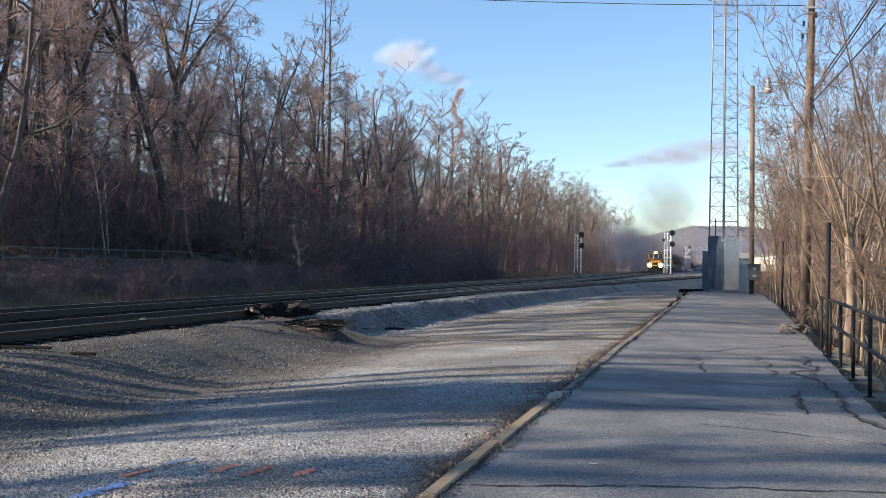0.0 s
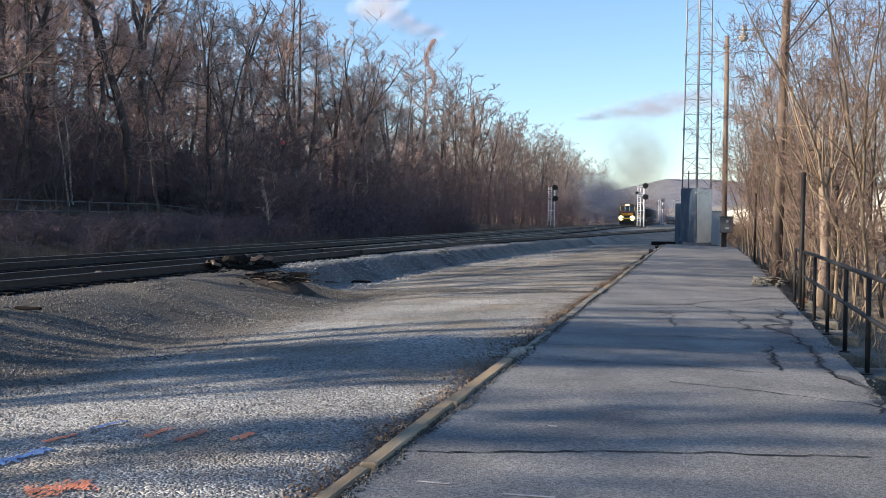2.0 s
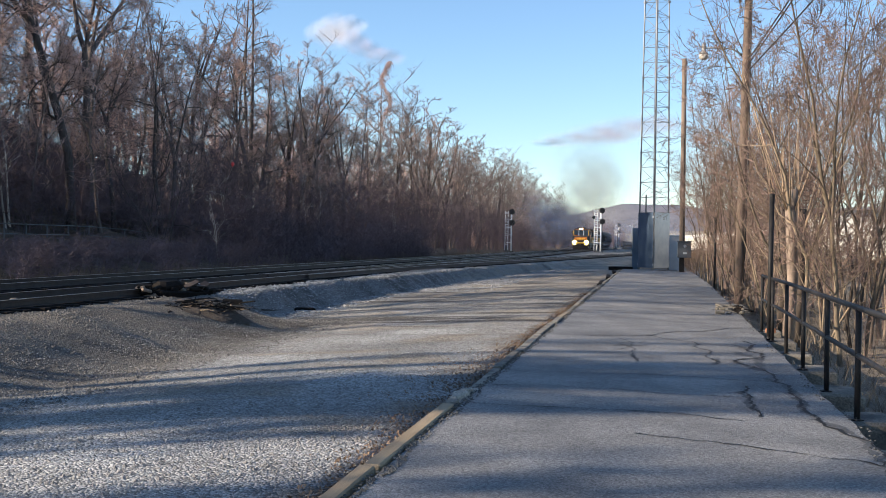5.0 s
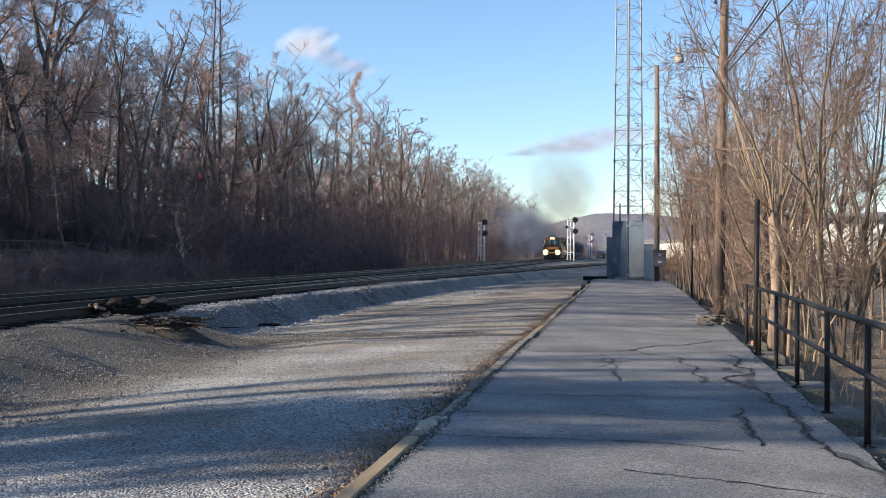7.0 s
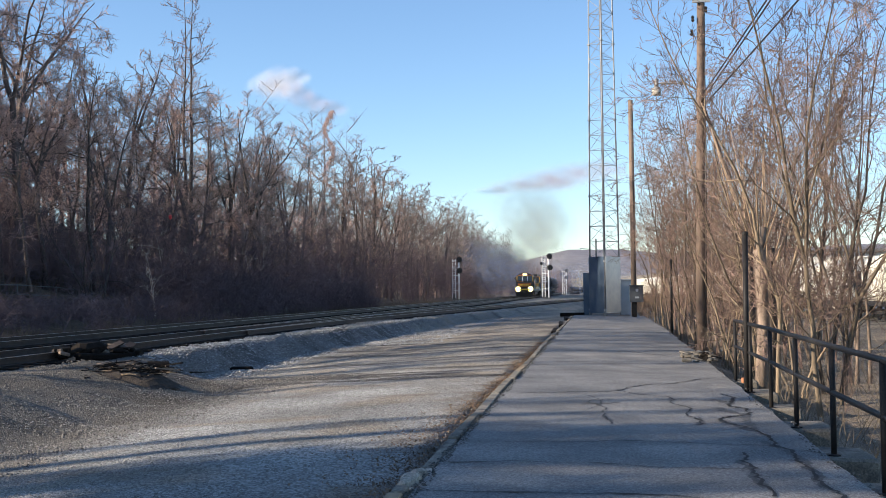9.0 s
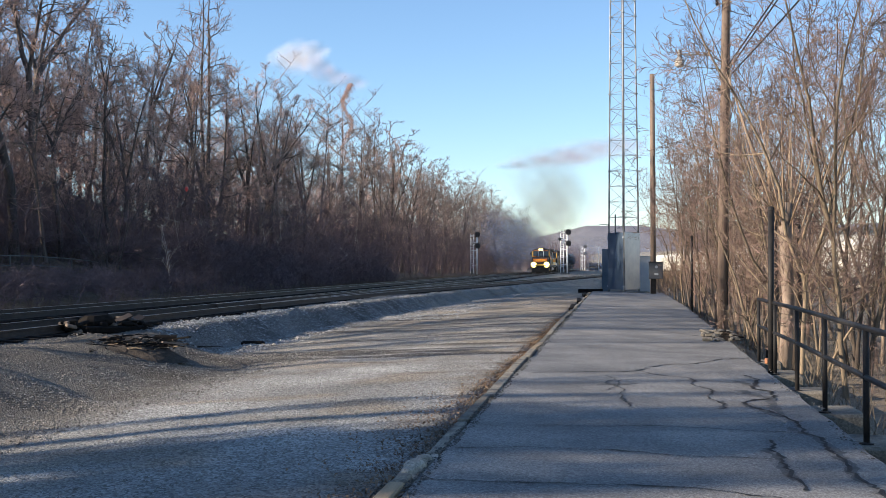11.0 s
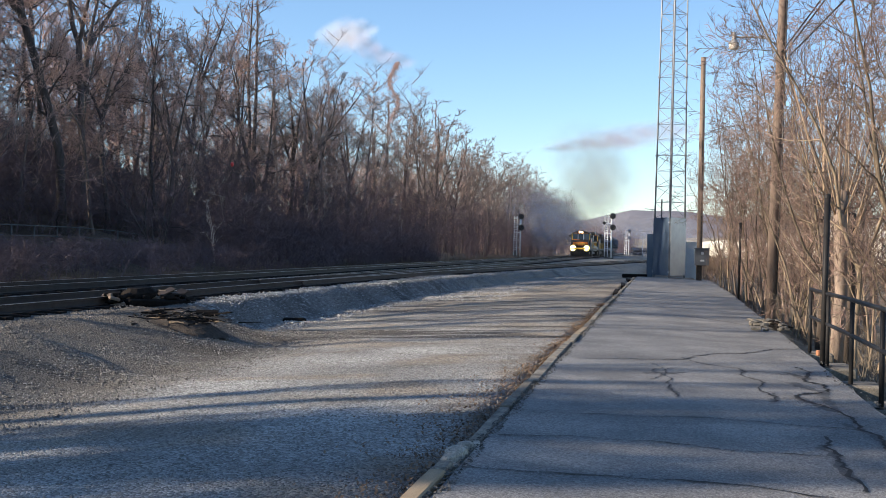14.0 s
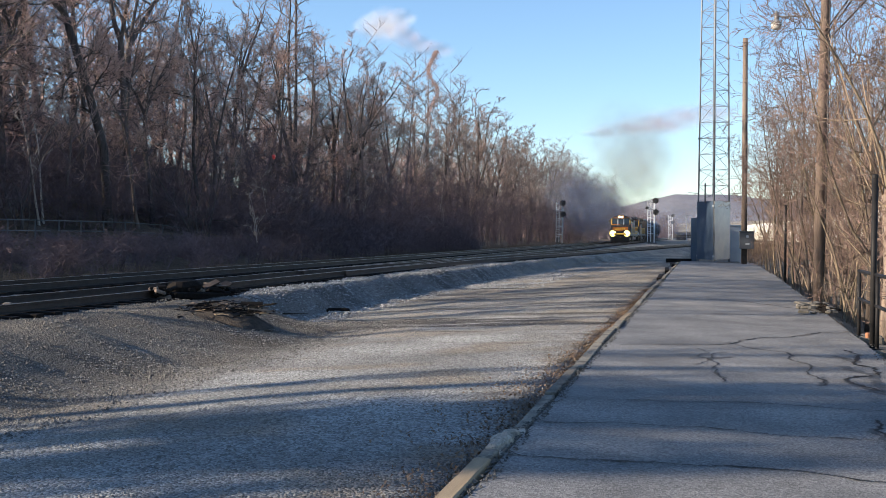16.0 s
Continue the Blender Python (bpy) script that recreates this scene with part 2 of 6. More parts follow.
M_GALV = mat("galvanised", (0.27, 0.285, 0.30), (0.40, 0.41, 0.42), 1.5, 0.6, 0.25, bump=0.06)
# blue shade of the shroud's left panel as a colour; also the blue-grey cabinet
M_SHADE_BLUE_STEEL = mat("shade_blue_steel", (0.05, 0.08, 0.12), (0.08, 0.115, 0.165), 0.9, 0.45, 0.2, bump=0.06, fine=2.5, bump_dist=0.02)
M_SHROUD = mat("shroud", (0.24, 0.26, 0.28), (0.36, 0.37, 0.38), 0.9, 0.4, 0.7, bump=0.06, fine=2.5, bump_dist=0.02)
M_FENCE = mat("fence_steel", (0.075, 0.078, 0.082), (0.13, 0.13, 0.13), 1.5, 0.7, 0.15, bump=0.06)
M_CABINET = mat("cabinet_grey", (0.06, 0.064, 0.07), (0.095, 0.1, 0.106), 2, 0.5, 0.2, bump=0.05)
M_PALE = mat("pale_metal", (0.42, 0.45, 0.46), (0.54, 0.56, 0.56), 2, 0.55, 0.1, bump=0.05)
M_POLE = mat("pole_wood", (0.085, 0.058, 0.044), (0.20, 0.142, 0.105), 2, 0.85, bump=0.5, fine=25, stretch=(5, 5, 0.35), spots=((0.15, 0.12, 0.10), 1.0, 0.64))
M_POLE_OLD = mat("pole_wood_grey", (0.12, 0.086, 0.064), (0.26, 0.19, 0.14), 2, 0.85, bump=0.5, fine=25, stretch=(5, 5, 0.35))
M_WIRE = mat("wire", (0.012, 0.012, 0.013), (0.025, 0.025, 0.025), 5, 0.5, bump=0)
M_BARK = mat("bark", (0.065, 0.050, 0.043), (0.19, 0.148, 0.125), 3, 0.9, bump=0.4, vary=0.35, stretch=(3, 3, 0.6))
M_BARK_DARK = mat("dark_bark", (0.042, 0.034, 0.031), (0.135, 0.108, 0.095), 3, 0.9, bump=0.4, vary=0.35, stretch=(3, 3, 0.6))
M_TWIG = mat("twig", (0.29, 0.19, 0.158), (0.53, 0.365, 0.305), 0.6, 0.85, bump=0, vary=0.28)
# twigs of the far crowns: distance haze is put into this duller, greyer colour
M_TWIG_HAZED = mat("hazed_twig", (0.14, 0.105, 0.095), (0.29, 0.222, 0.20), 0.6, 0.85, bump=0, vary=0.28)
M_TANBARK = mat("tan_bark", (0.06, 0.046, 0.032), (0.26, 0.192, 0.125), 4, 0.9, bump=0.4, vary=0.4, stretch=(3, 3, 0.6))
M_DARKSTONE = mat("dark_stone", (0.03, 0.027, 0.024), (0.22, 0.20, 0.175), 1.6, 0.9, bump=0, fine=14, coarse=0.3, world_pos=True)
M_BARK_NEAR = mat("bark_near", (0.05, 0.038, 0.031), (0.23, 0.17, 0.127), 4, 0.9, bump=0.4, vary=0.6, stretch=(3, 3, 0.6))
M_TWIG_NEAR = mat("twig_near", (0.105, 0.066, 0.053), (0.27, 0.178, 0.14), 1.2, 0.85, bump=0, vary=0.35)
M_PALEWOOD = mat("pale_shoots", (0.24, 0.165, 0.105), (0.42, 0.30, 0.20), 2, 0.8, bump=0.1, vary=0.15)
M_BIRCH = mat("pale_bark", (0.28, 0.25, 0.22), (0.45, 0.42, 0.38), 2, 0.85, bump=0.2)
# leafless brush; the blue tint of the shade on it is put into the colour
M_BRUSH_SHADE = mat("brush", (0.082, 0.057, 0.062), (0.185, 0.132, 0.140), 0.25, 0.9, bump=0, world_pos=True)
M_GRASS = mat("dry_grass", (0.07, 0.054, 0.04), (0.17, 0.133, 0.092), 0.8, 0.9, bump=0, world_pos=True)
M_STRAW = mat("straw", (0.22, 0.165, 0.095), (0.42, 0.33, 0.20), 0.8, 0.85, bump=0, world_pos=True)
M_SOIL = mat("bark_soil", (0.02, 0.016, 0.013), (0.07, 0.054, 0.042), 9, 0.95, bump=0.9, fine=40, bump_dist=0.03)
M_LEAF = mat("dead_leaf", (0.08, 0.052, 0.034), (0.28, 0.18, 0.105), 3, 0.8, bump=0, fine=14, coarse=0.4, world_pos=True)
M_SIGNAL = mat("signal_silver", (0.72, 0.72, 0.72), (0.86, 0.86, 0.85), 2, 0.5, 0.0, bump=0.03)
M_BLACK = mat("signal_black", (0.008, 0.008, 0.009), (0.016, 0.016, 0.017), 3, 0.5, bump=0)
# far wooded hill: distance haze is put into this pale violet-grey
M_HILL = mat("hill_wood", (0.145, 0.138, 0.155), (0.215, 0.203, 0.22), 0.02, 0.95, bump=0, fine=0.12, coarse=0.5)
M_FIELD = mat("dry_field", (0.24, 0.19, 0.12), (0.36, 0.29, 0.19), 0.02, 0.95, bump=0, fine=0.1, coarse=0.6)
M_ORANGE = mat("loco_orange", (0.44, 0.125, 0.022), (0.56, 0.17, 0.032), 1.5, 0.45, bump=0.03)
M_LOCO = mat("loco_dark", (0.018, 0.016, 0.016), (0.045, 0.038, 0.034), 1.2, 0.5, bump=0.05)
M_YELLOW = mat("loco_yellow", (0.62, 0.36, 0.04), (0.72, 0.44, 0.07), 1.5, 0.45, bump=0.03)
M_GLASS_DARK = mat("cab_glass", (0.02, 0.025, 0.03), (0.035, 0.04, 0.05), 2, 0.08, bump=0)
M_WHITECAR = mat("white_car", (0.62, 0.58, 0.48), (0.78, 0.75, 0.66), 0.8, 0.6, bump=0.05, spots=((0.42, 0.33, 0.22), 0.6, 0.62))
M_DARKCAR = mat("dark_car", (0.025, 0.022, 0.02), (0.06, 0.05, 0.045), 0.8, 0.7, bump=0.05)
M_WHEEL = mat("wheel", (0.04, 0.035, 0.03), (0.09, 0.075, 0.06), 2, 0.5, 0.5, bump=0)
M_BLUE_PAINT = mat("blue_paint", (0.05, 0.12, 0.30), (0.09, 0.20, 0.46), 9, 0.8, bump=0, world_pos=True)
M_ORANGE_PAINT = mat("orange_paint", (0.45, 0.15, 0.08), (0.66, 0.26, 0.15), 9, 0.8, bump=0, world_pos=True)
M_WHITE_PAINT = mat("white_paint", (0.2, 0.2, 0.21), (0.48, 0.48, 0.48), 9, 0.8, bump=0)
M_RED = mat("red_plastic", (0.75, 0.05, 0.05), (0.85, 0.09, 0.08), 3, 0.4, bump=0)
M_BRICK = mat("brick_red", (0.26, 0.11, 0.055), (0.36, 0.15, 0.07), 9, 0.9, bump=0.2)
M_WHITEWALL = mat("white_siding", (0.6, 0.58, 0.52), (0.74, 0.72, 0.66), 0.5, 0.8, bump=0.05)
M_ROOF = mat("grey_roof", (0.10, 0.10, 0.105), (0.17, 0.165, 0.16), 0.7, 0.8, bump=0.1)
M_LAMP = mat("lamp_metal", (0.22, 0.2, 0.18), (0.32, 0.3, 0.27), 2, 0.45, 0.4, bump=0.02)
M_LAMPGLASS = mat("lamp_lens", (0.40, 0.36, 0.30), (0.5, 0.46, 0.39), 2, 0.3, bump=0)
G_HEAD = glow("headlight_glow", (1.0, 0.95, 0.72), 60)
# yellow bloom round the ditch lights, made as a glowing surface
G_BLOOM = glow("bloom_glow", (1.0, 0.80, 0.24), 0.7)
G_HEAD_TOP = glow("headlight_top_glow", (1.0, 0.58, 0.24), 2.2)
# the blue of skylit shade is put into the dark and haze smoke colours
S_DARK = puff_material("exhaust_dark", (0.15, 0.175, 0.24), 0.48)
S_HAZE = puff_material("exhaust_haze", (0.27, 0.30, 0.37), 0.26)
S_BROWN = puff_material("exhaust_thin", (0.25, 0.25, 0.235), 0.24)
S_CLOUD = puff_material("cloud_white", (0.78, 0.75, 0.77), 0.28, 1.3)
S_CLOUD_GREY = puff_material("cloud_grey", (0.44, 0.40, 0.48), 0.42, 1.2)


# ---- mesh building ----
class Shape:
    """Collects vertices and faces for one mesh."""

    def __init__(self):
        self.v, self.f = [], []

    def box(self, cx, cy, cz, sx, sy, sz, rz=0.0, bevel=0.0, tilt=None):
        m = Matrix.Translation((cx, cy, cz)) @ Matrix.Rotation(radians(rz), 4, "Z")
        if tilt:
            m = m @ Euler([radians(a) for a in tilt]).to_matrix().to_4x4()
        o = len(self.v)
        if bevel <= 0:
            for z in (-1, 1):
                for x, y in ((-1, -1), (1, -1), (1, 1), (-1, 1)):
                    self.v.append(m @ Vector((x * sx / 2, y * sy / 2, z * sz / 2)))
            for q in ((3, 2, 1, 0), (4, 5, 6, 7), (0, 1, 5, 4), (1, 2, 6, 5), (2, 3, 7, 6), (3, 0, 4, 7)):
                self.f.append(tuple(o + i for i in q))
            return self
        # chamfered: three rings per half
        rings = []
        for z, inset in ((-sz / 2, bevel), (-sz / 2 + bevel, 0), (sz / 2 - bevel, 0), (sz / 2, bevel)):
            a, b2, k = sx / 2 - inset, sy / 2 - inset, bevel
            ring = [(-a + k, -b2), (a - k, -b2), (a, -b2 + k), (a, b2 - k), (a - k, b2), (-a + k, b2), (-a, b2 - k), (-a, -b2 + k)]
            rings.append(len(self.v))
            self.v += [m @ Vector((x, y, z)) for x, y in ring]
        self.f.append(tuple(rings[0] + i for i in range(7, -1, -1)))
        self.f.append(tuple(rings[3] + i for i in range(8)))
        for r0, r1 in zip(rings, rings[1:]):
            for i in range(8):
                j = (i + 1) % 8
                self.f.append((r0 + i, r0 + j, r1 + j, r1 + i))
        return self

    def tube(self, points, radii, sides=6, cap=True):
        """A tapered tube along points; a last radius of 0 makes a tip."""
        rings = []
        ref = Vector((0.31, 0.87, 0.13))
        n = len(points)
        for i, (p, r) in enumerate(zip(points, radii)):
            d = points[min(i + 1, n - 1)] - points[max(i - 1, 0)]
            if d.length < 1e-9:
                d = Vector((0, 0, 1))
            d = d.normalized()
            if abs(d.dot(ref)) > 0.95:
                ref = Vector((0.9, -0.1, 0.4))
            u = d.cross(ref).normalized()
            w = d.cross(u)
            if r <= 0 and i == n - 1:
                rings.append([len(self.v)])
                self.v.append(Vector(p))
                continue
            rings.append(list(range(len(self.v), len(self.v) + sides)))
            for k in range(sides):
                a = 2 * math.pi * k / sides
                self.v.append(p + (u * math.cos(a) + w * math.sin(a)) * r)
        for r0, r1 in zip(rings, rings[1:]):
            for k in range(sides):
                j = (k + 1) % sides
                if len(r1) == 1:
                    self.f.append((r0[k], r0[j], r1[0]))
                else:
                    self.f.append((r0[k], r0[j], r1[j], r1[k]))
        if cap:
            if len(rings[0]) > 2:
                self.f.append(tuple(reversed(rings[0])))
            if len(rings[-1]) > 2:
                self.f.append(tuple(rings[-1]))
        return self

    def pipe(self, a, b, r, sides=8, r2=None):
        return self.tube([Vector(a), Vector(b)], [r, r if r2 is None else r2], sides)

    def lathe(self, profile, sides=16, at=(0, 0, 0), axis="Z"):
        """Turns (radius, height) pairs round an axis."""
        o = len(self.v)
        for r, h in profile:
            for k in range(sides):
                a = 2 * math.pi * k / sides
                q = (r * math.cos(a), r * math.sin(a), h)
                if axis == "Y":
                    q = (q[0], q[2], q[1])
                if axis == "X":
                    q = (q[2], q[0], q[1])
                self.v.append(Vector(at) + Vector(q))
        for i in range(len(profile) - 1):
            for k in range(sides):
                j = (k + 1) % sides
                self.f.append((o + i * sides + k, o + i * sides + j, o + (i + 1) * sides + j, o + (i + 1) * sides + k))
        self.f.append(tuple(o + k for k in range(sides - 1, -1, -1)))
        e = o + (len(profile) - 1) * sides
        self.f.append(tuple(e + k for k in range(sides)))
        return self

    def extrude(self, outline, path_pts, closed=True):
        """Sweeps an (x, z) outline along points that run mainly along y."""
        rings = []
        n = len(path_pts)
        for i, p in enumerate(path_pts):
            d = (path_pts[min(i + 1, n - 1)] - path_pts[max(i - 1, 0)]).normalized()
            right = Vector((d.y, -d.x, 0)).normalized()
            rings.append(len(self.v))
            self.v += [p + right * x + Vector((0, 0, z)) for x, z in outline]
        k = len(outline)
        for r0, r1 in zip(rings, rings[1:]):
            for i in range(k if closed else k - 1):
                j = (i + 1) % k
                self.f.append((r0 + i, r1 + i, r1 + j, r0 + j))
        if closed:
            self.f.append(tuple(rings[0] + i for i in range(k)))
            self.f.append(tuple(rings[-1] + i for i in range(k - 1, -1, -1)))
        return self

    def mesh(self, name, material, smooth=False):
        me = bpy.data.meshes.new(name)
        me.from_pydata([tuple(p) for p in self.v], [], self.f)
        me.materials.append(material)
        if smooth:
            me.shade_smooth()
        me.update()
        return me


def part(name, shape, material, parent=None, label="", smooth=False):
    data = shape if isinstance(shape, bpy.types.Mesh) else shape.mesh(name, material, smooth)
    ob = new(name, data)
    if parent is not None:
        ob.parent = parent
    if label:
        ob["label"] = label
    return ob


def thing(name, at, label, category, group="", kind=""):
    e = new(name)
    e.matrix_basis = at if isinstance(at, Matrix) else Matrix.Translation(at)
    return tagged(e, label, category, group, kind)


def soup(name, verts, faces, material, label, category, kind="stuff"):
    me = bpy.data.meshes.new(name)
    me.from_pydata(verts.tolist(), [], faces.tolist())
    me.materials.append(material)
    me.update()
    return tagged(new(name, me), label, category, "", kind)


def spikes(base, tip, r):
    """Thin three-sided tapering stems from base to tip, all at once."""
    d = tip - base
    d /= np.linalg.norm(d, axis=1, keepdims=True) + 1e-9
    ref = np.where(np.abs(d[:, 2:3]) > 0.9, np.array([[1.0, 0, 0]]), np.array([[0, 0, 1.0]]))
    u = np.cross(d, ref)
    u /= np.linalg.norm(u, axis=1, keepdims=True) + 1e-9
    w = np.cross(d, u)
    r = np.asarray(r).reshape(-1, 1)
    ring = [base + r * (math.cos(a) * u + math.sin(a) * w) for a in (0, 2.094, 4.189)]
    v = np.stack([*ring, tip], 1).reshape(-1, 3)
    o = 4 * np.arange(len(base))[:, None]
    f = np.concatenate([o + np.array([[0, 1, 3]]), o + np.array([[1, 2, 3]]), o + np.array([[2, 0, 3]])])
    return v, f


RNG = np.random.default_rng(7)
TILT = math.tan(radians(1.35))   # the platform falls to its right


def plat_z(x):
    return -TILT * x


def smooth01(a):
    a = min(1.0, max(0.0, a))
    return a * a * (3 - 2 * a)


def siding_x(y):
    """The middle of the siding that leaves the near track to the right."""
    if y < 30:
        return -12.75
    if y < 70:
        return -12.75 + 0.00125 * (y - 30) ** 2
    return -10.75 + 0.1 * (y - 70) - 0.00005 * max(0, y - 150) ** 2


def right_edge(y):
    return 2.0 + 0.0155 * (y - 11.7) if y < 50 else 2.6


def ground_z(x, y):
    bump = 0.05 * noise.noise(Vector((x * 0.35, y * 0.35, 0))) + 0.02 * noise.noise(Vector((x * 1.3, y * 1.3, 3)))
    toe = max(-10.7, siding_x(y) + 2.0) if y < 400 else -10.7
    if x > 2.4:
        if x < 4.5:
            return -0.35 - 0.5 * smooth01((x - 2.4) / 1.6) + bump
        return -0.85 + 0.004 * (x - 4.5) + bump * 1.5
    if x > -1.8:
        return (-0.45 if y < 73 else -0.3) + bump * 0.3
    bump += smooth01((y - 14) / 8) * smooth01((90 - y) / 25) * (0.6 + 0.7 * smooth01((-4 - x) / 3)) * (0.10 * noise.noise(Vector((x * 0.2, y * 0.62, 7))) + 0.085 * noise.noise(Vector((x * 0.42, y * 1.35, 11))))
    lot = -0.13 - 0.30 * smooth01((-1.8 - x) / 8.0)
    top = 0.13
    foot = 0.95 + 2.4 * smooth01((30.5 - y) / 5.0)     # the shoulder is broad and low near the viewer
    if x > toe + foot:
        return lot + bump * 0.6
    if x > toe:
        return lot + (top - lot) * smooth01((toe + foot - x) / foot) + bump * 1.3
    if x > -18.9:
        return top + bump * 0.3
    if x > -20.2:
        return top - 0.3 * smooth01((-18.9 - x) / 1.3) + bump
    base = -0.17
    if x > -25:
        return base + 0.04 * (-20.2 - x) + bump * 1.5
    up = -25 - x
    rise = 0.24 * min(up, 14) + (0.25 + 0.2 * smooth01((y - 22) / 25)) * max(0, min(up - 14, 36))
    return base + 0.19 + rise * (1 - 0.72 * smooth01((y - 75) / 110)) + bump * 4


# ---- the large structure ----
def build_ground():
    xs = [-1500, -800, -400, -200, -120, -90] + [-75 + 3 * i for i in range(17)] + [-24 + 0.5 * i for i in range(24)] + [-12 + 0.25 * i for i in range(61)] + [4 + i for i in range(20)] + [30, 50, 90, 160, 300, 600, 1500]
    ys = [-900, -200, -60, -30, -15] + [-8 + 0.5 * i for i in range(56)] + [20 + 0.35 * i for i in range(160)] + [76.5 + 1.2 * i for i in range(21)] + [102 + 5 * i for i in range(50)] + [380, 450, 600, 900, 1500, 3500]
    s = Shape()
    for y in ys:
        for x in xs:
            s.v.append(Vector((x, y, ground_z(x, y))))
    w = len(xs)
    for j in range(len(ys) - 1):
        for i in range(w - 1):
            a = j * w + i
            s.f.append((a, a + 1, a + 1 + w, a + w))
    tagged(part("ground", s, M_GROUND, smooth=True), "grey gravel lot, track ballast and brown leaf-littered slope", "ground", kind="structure")


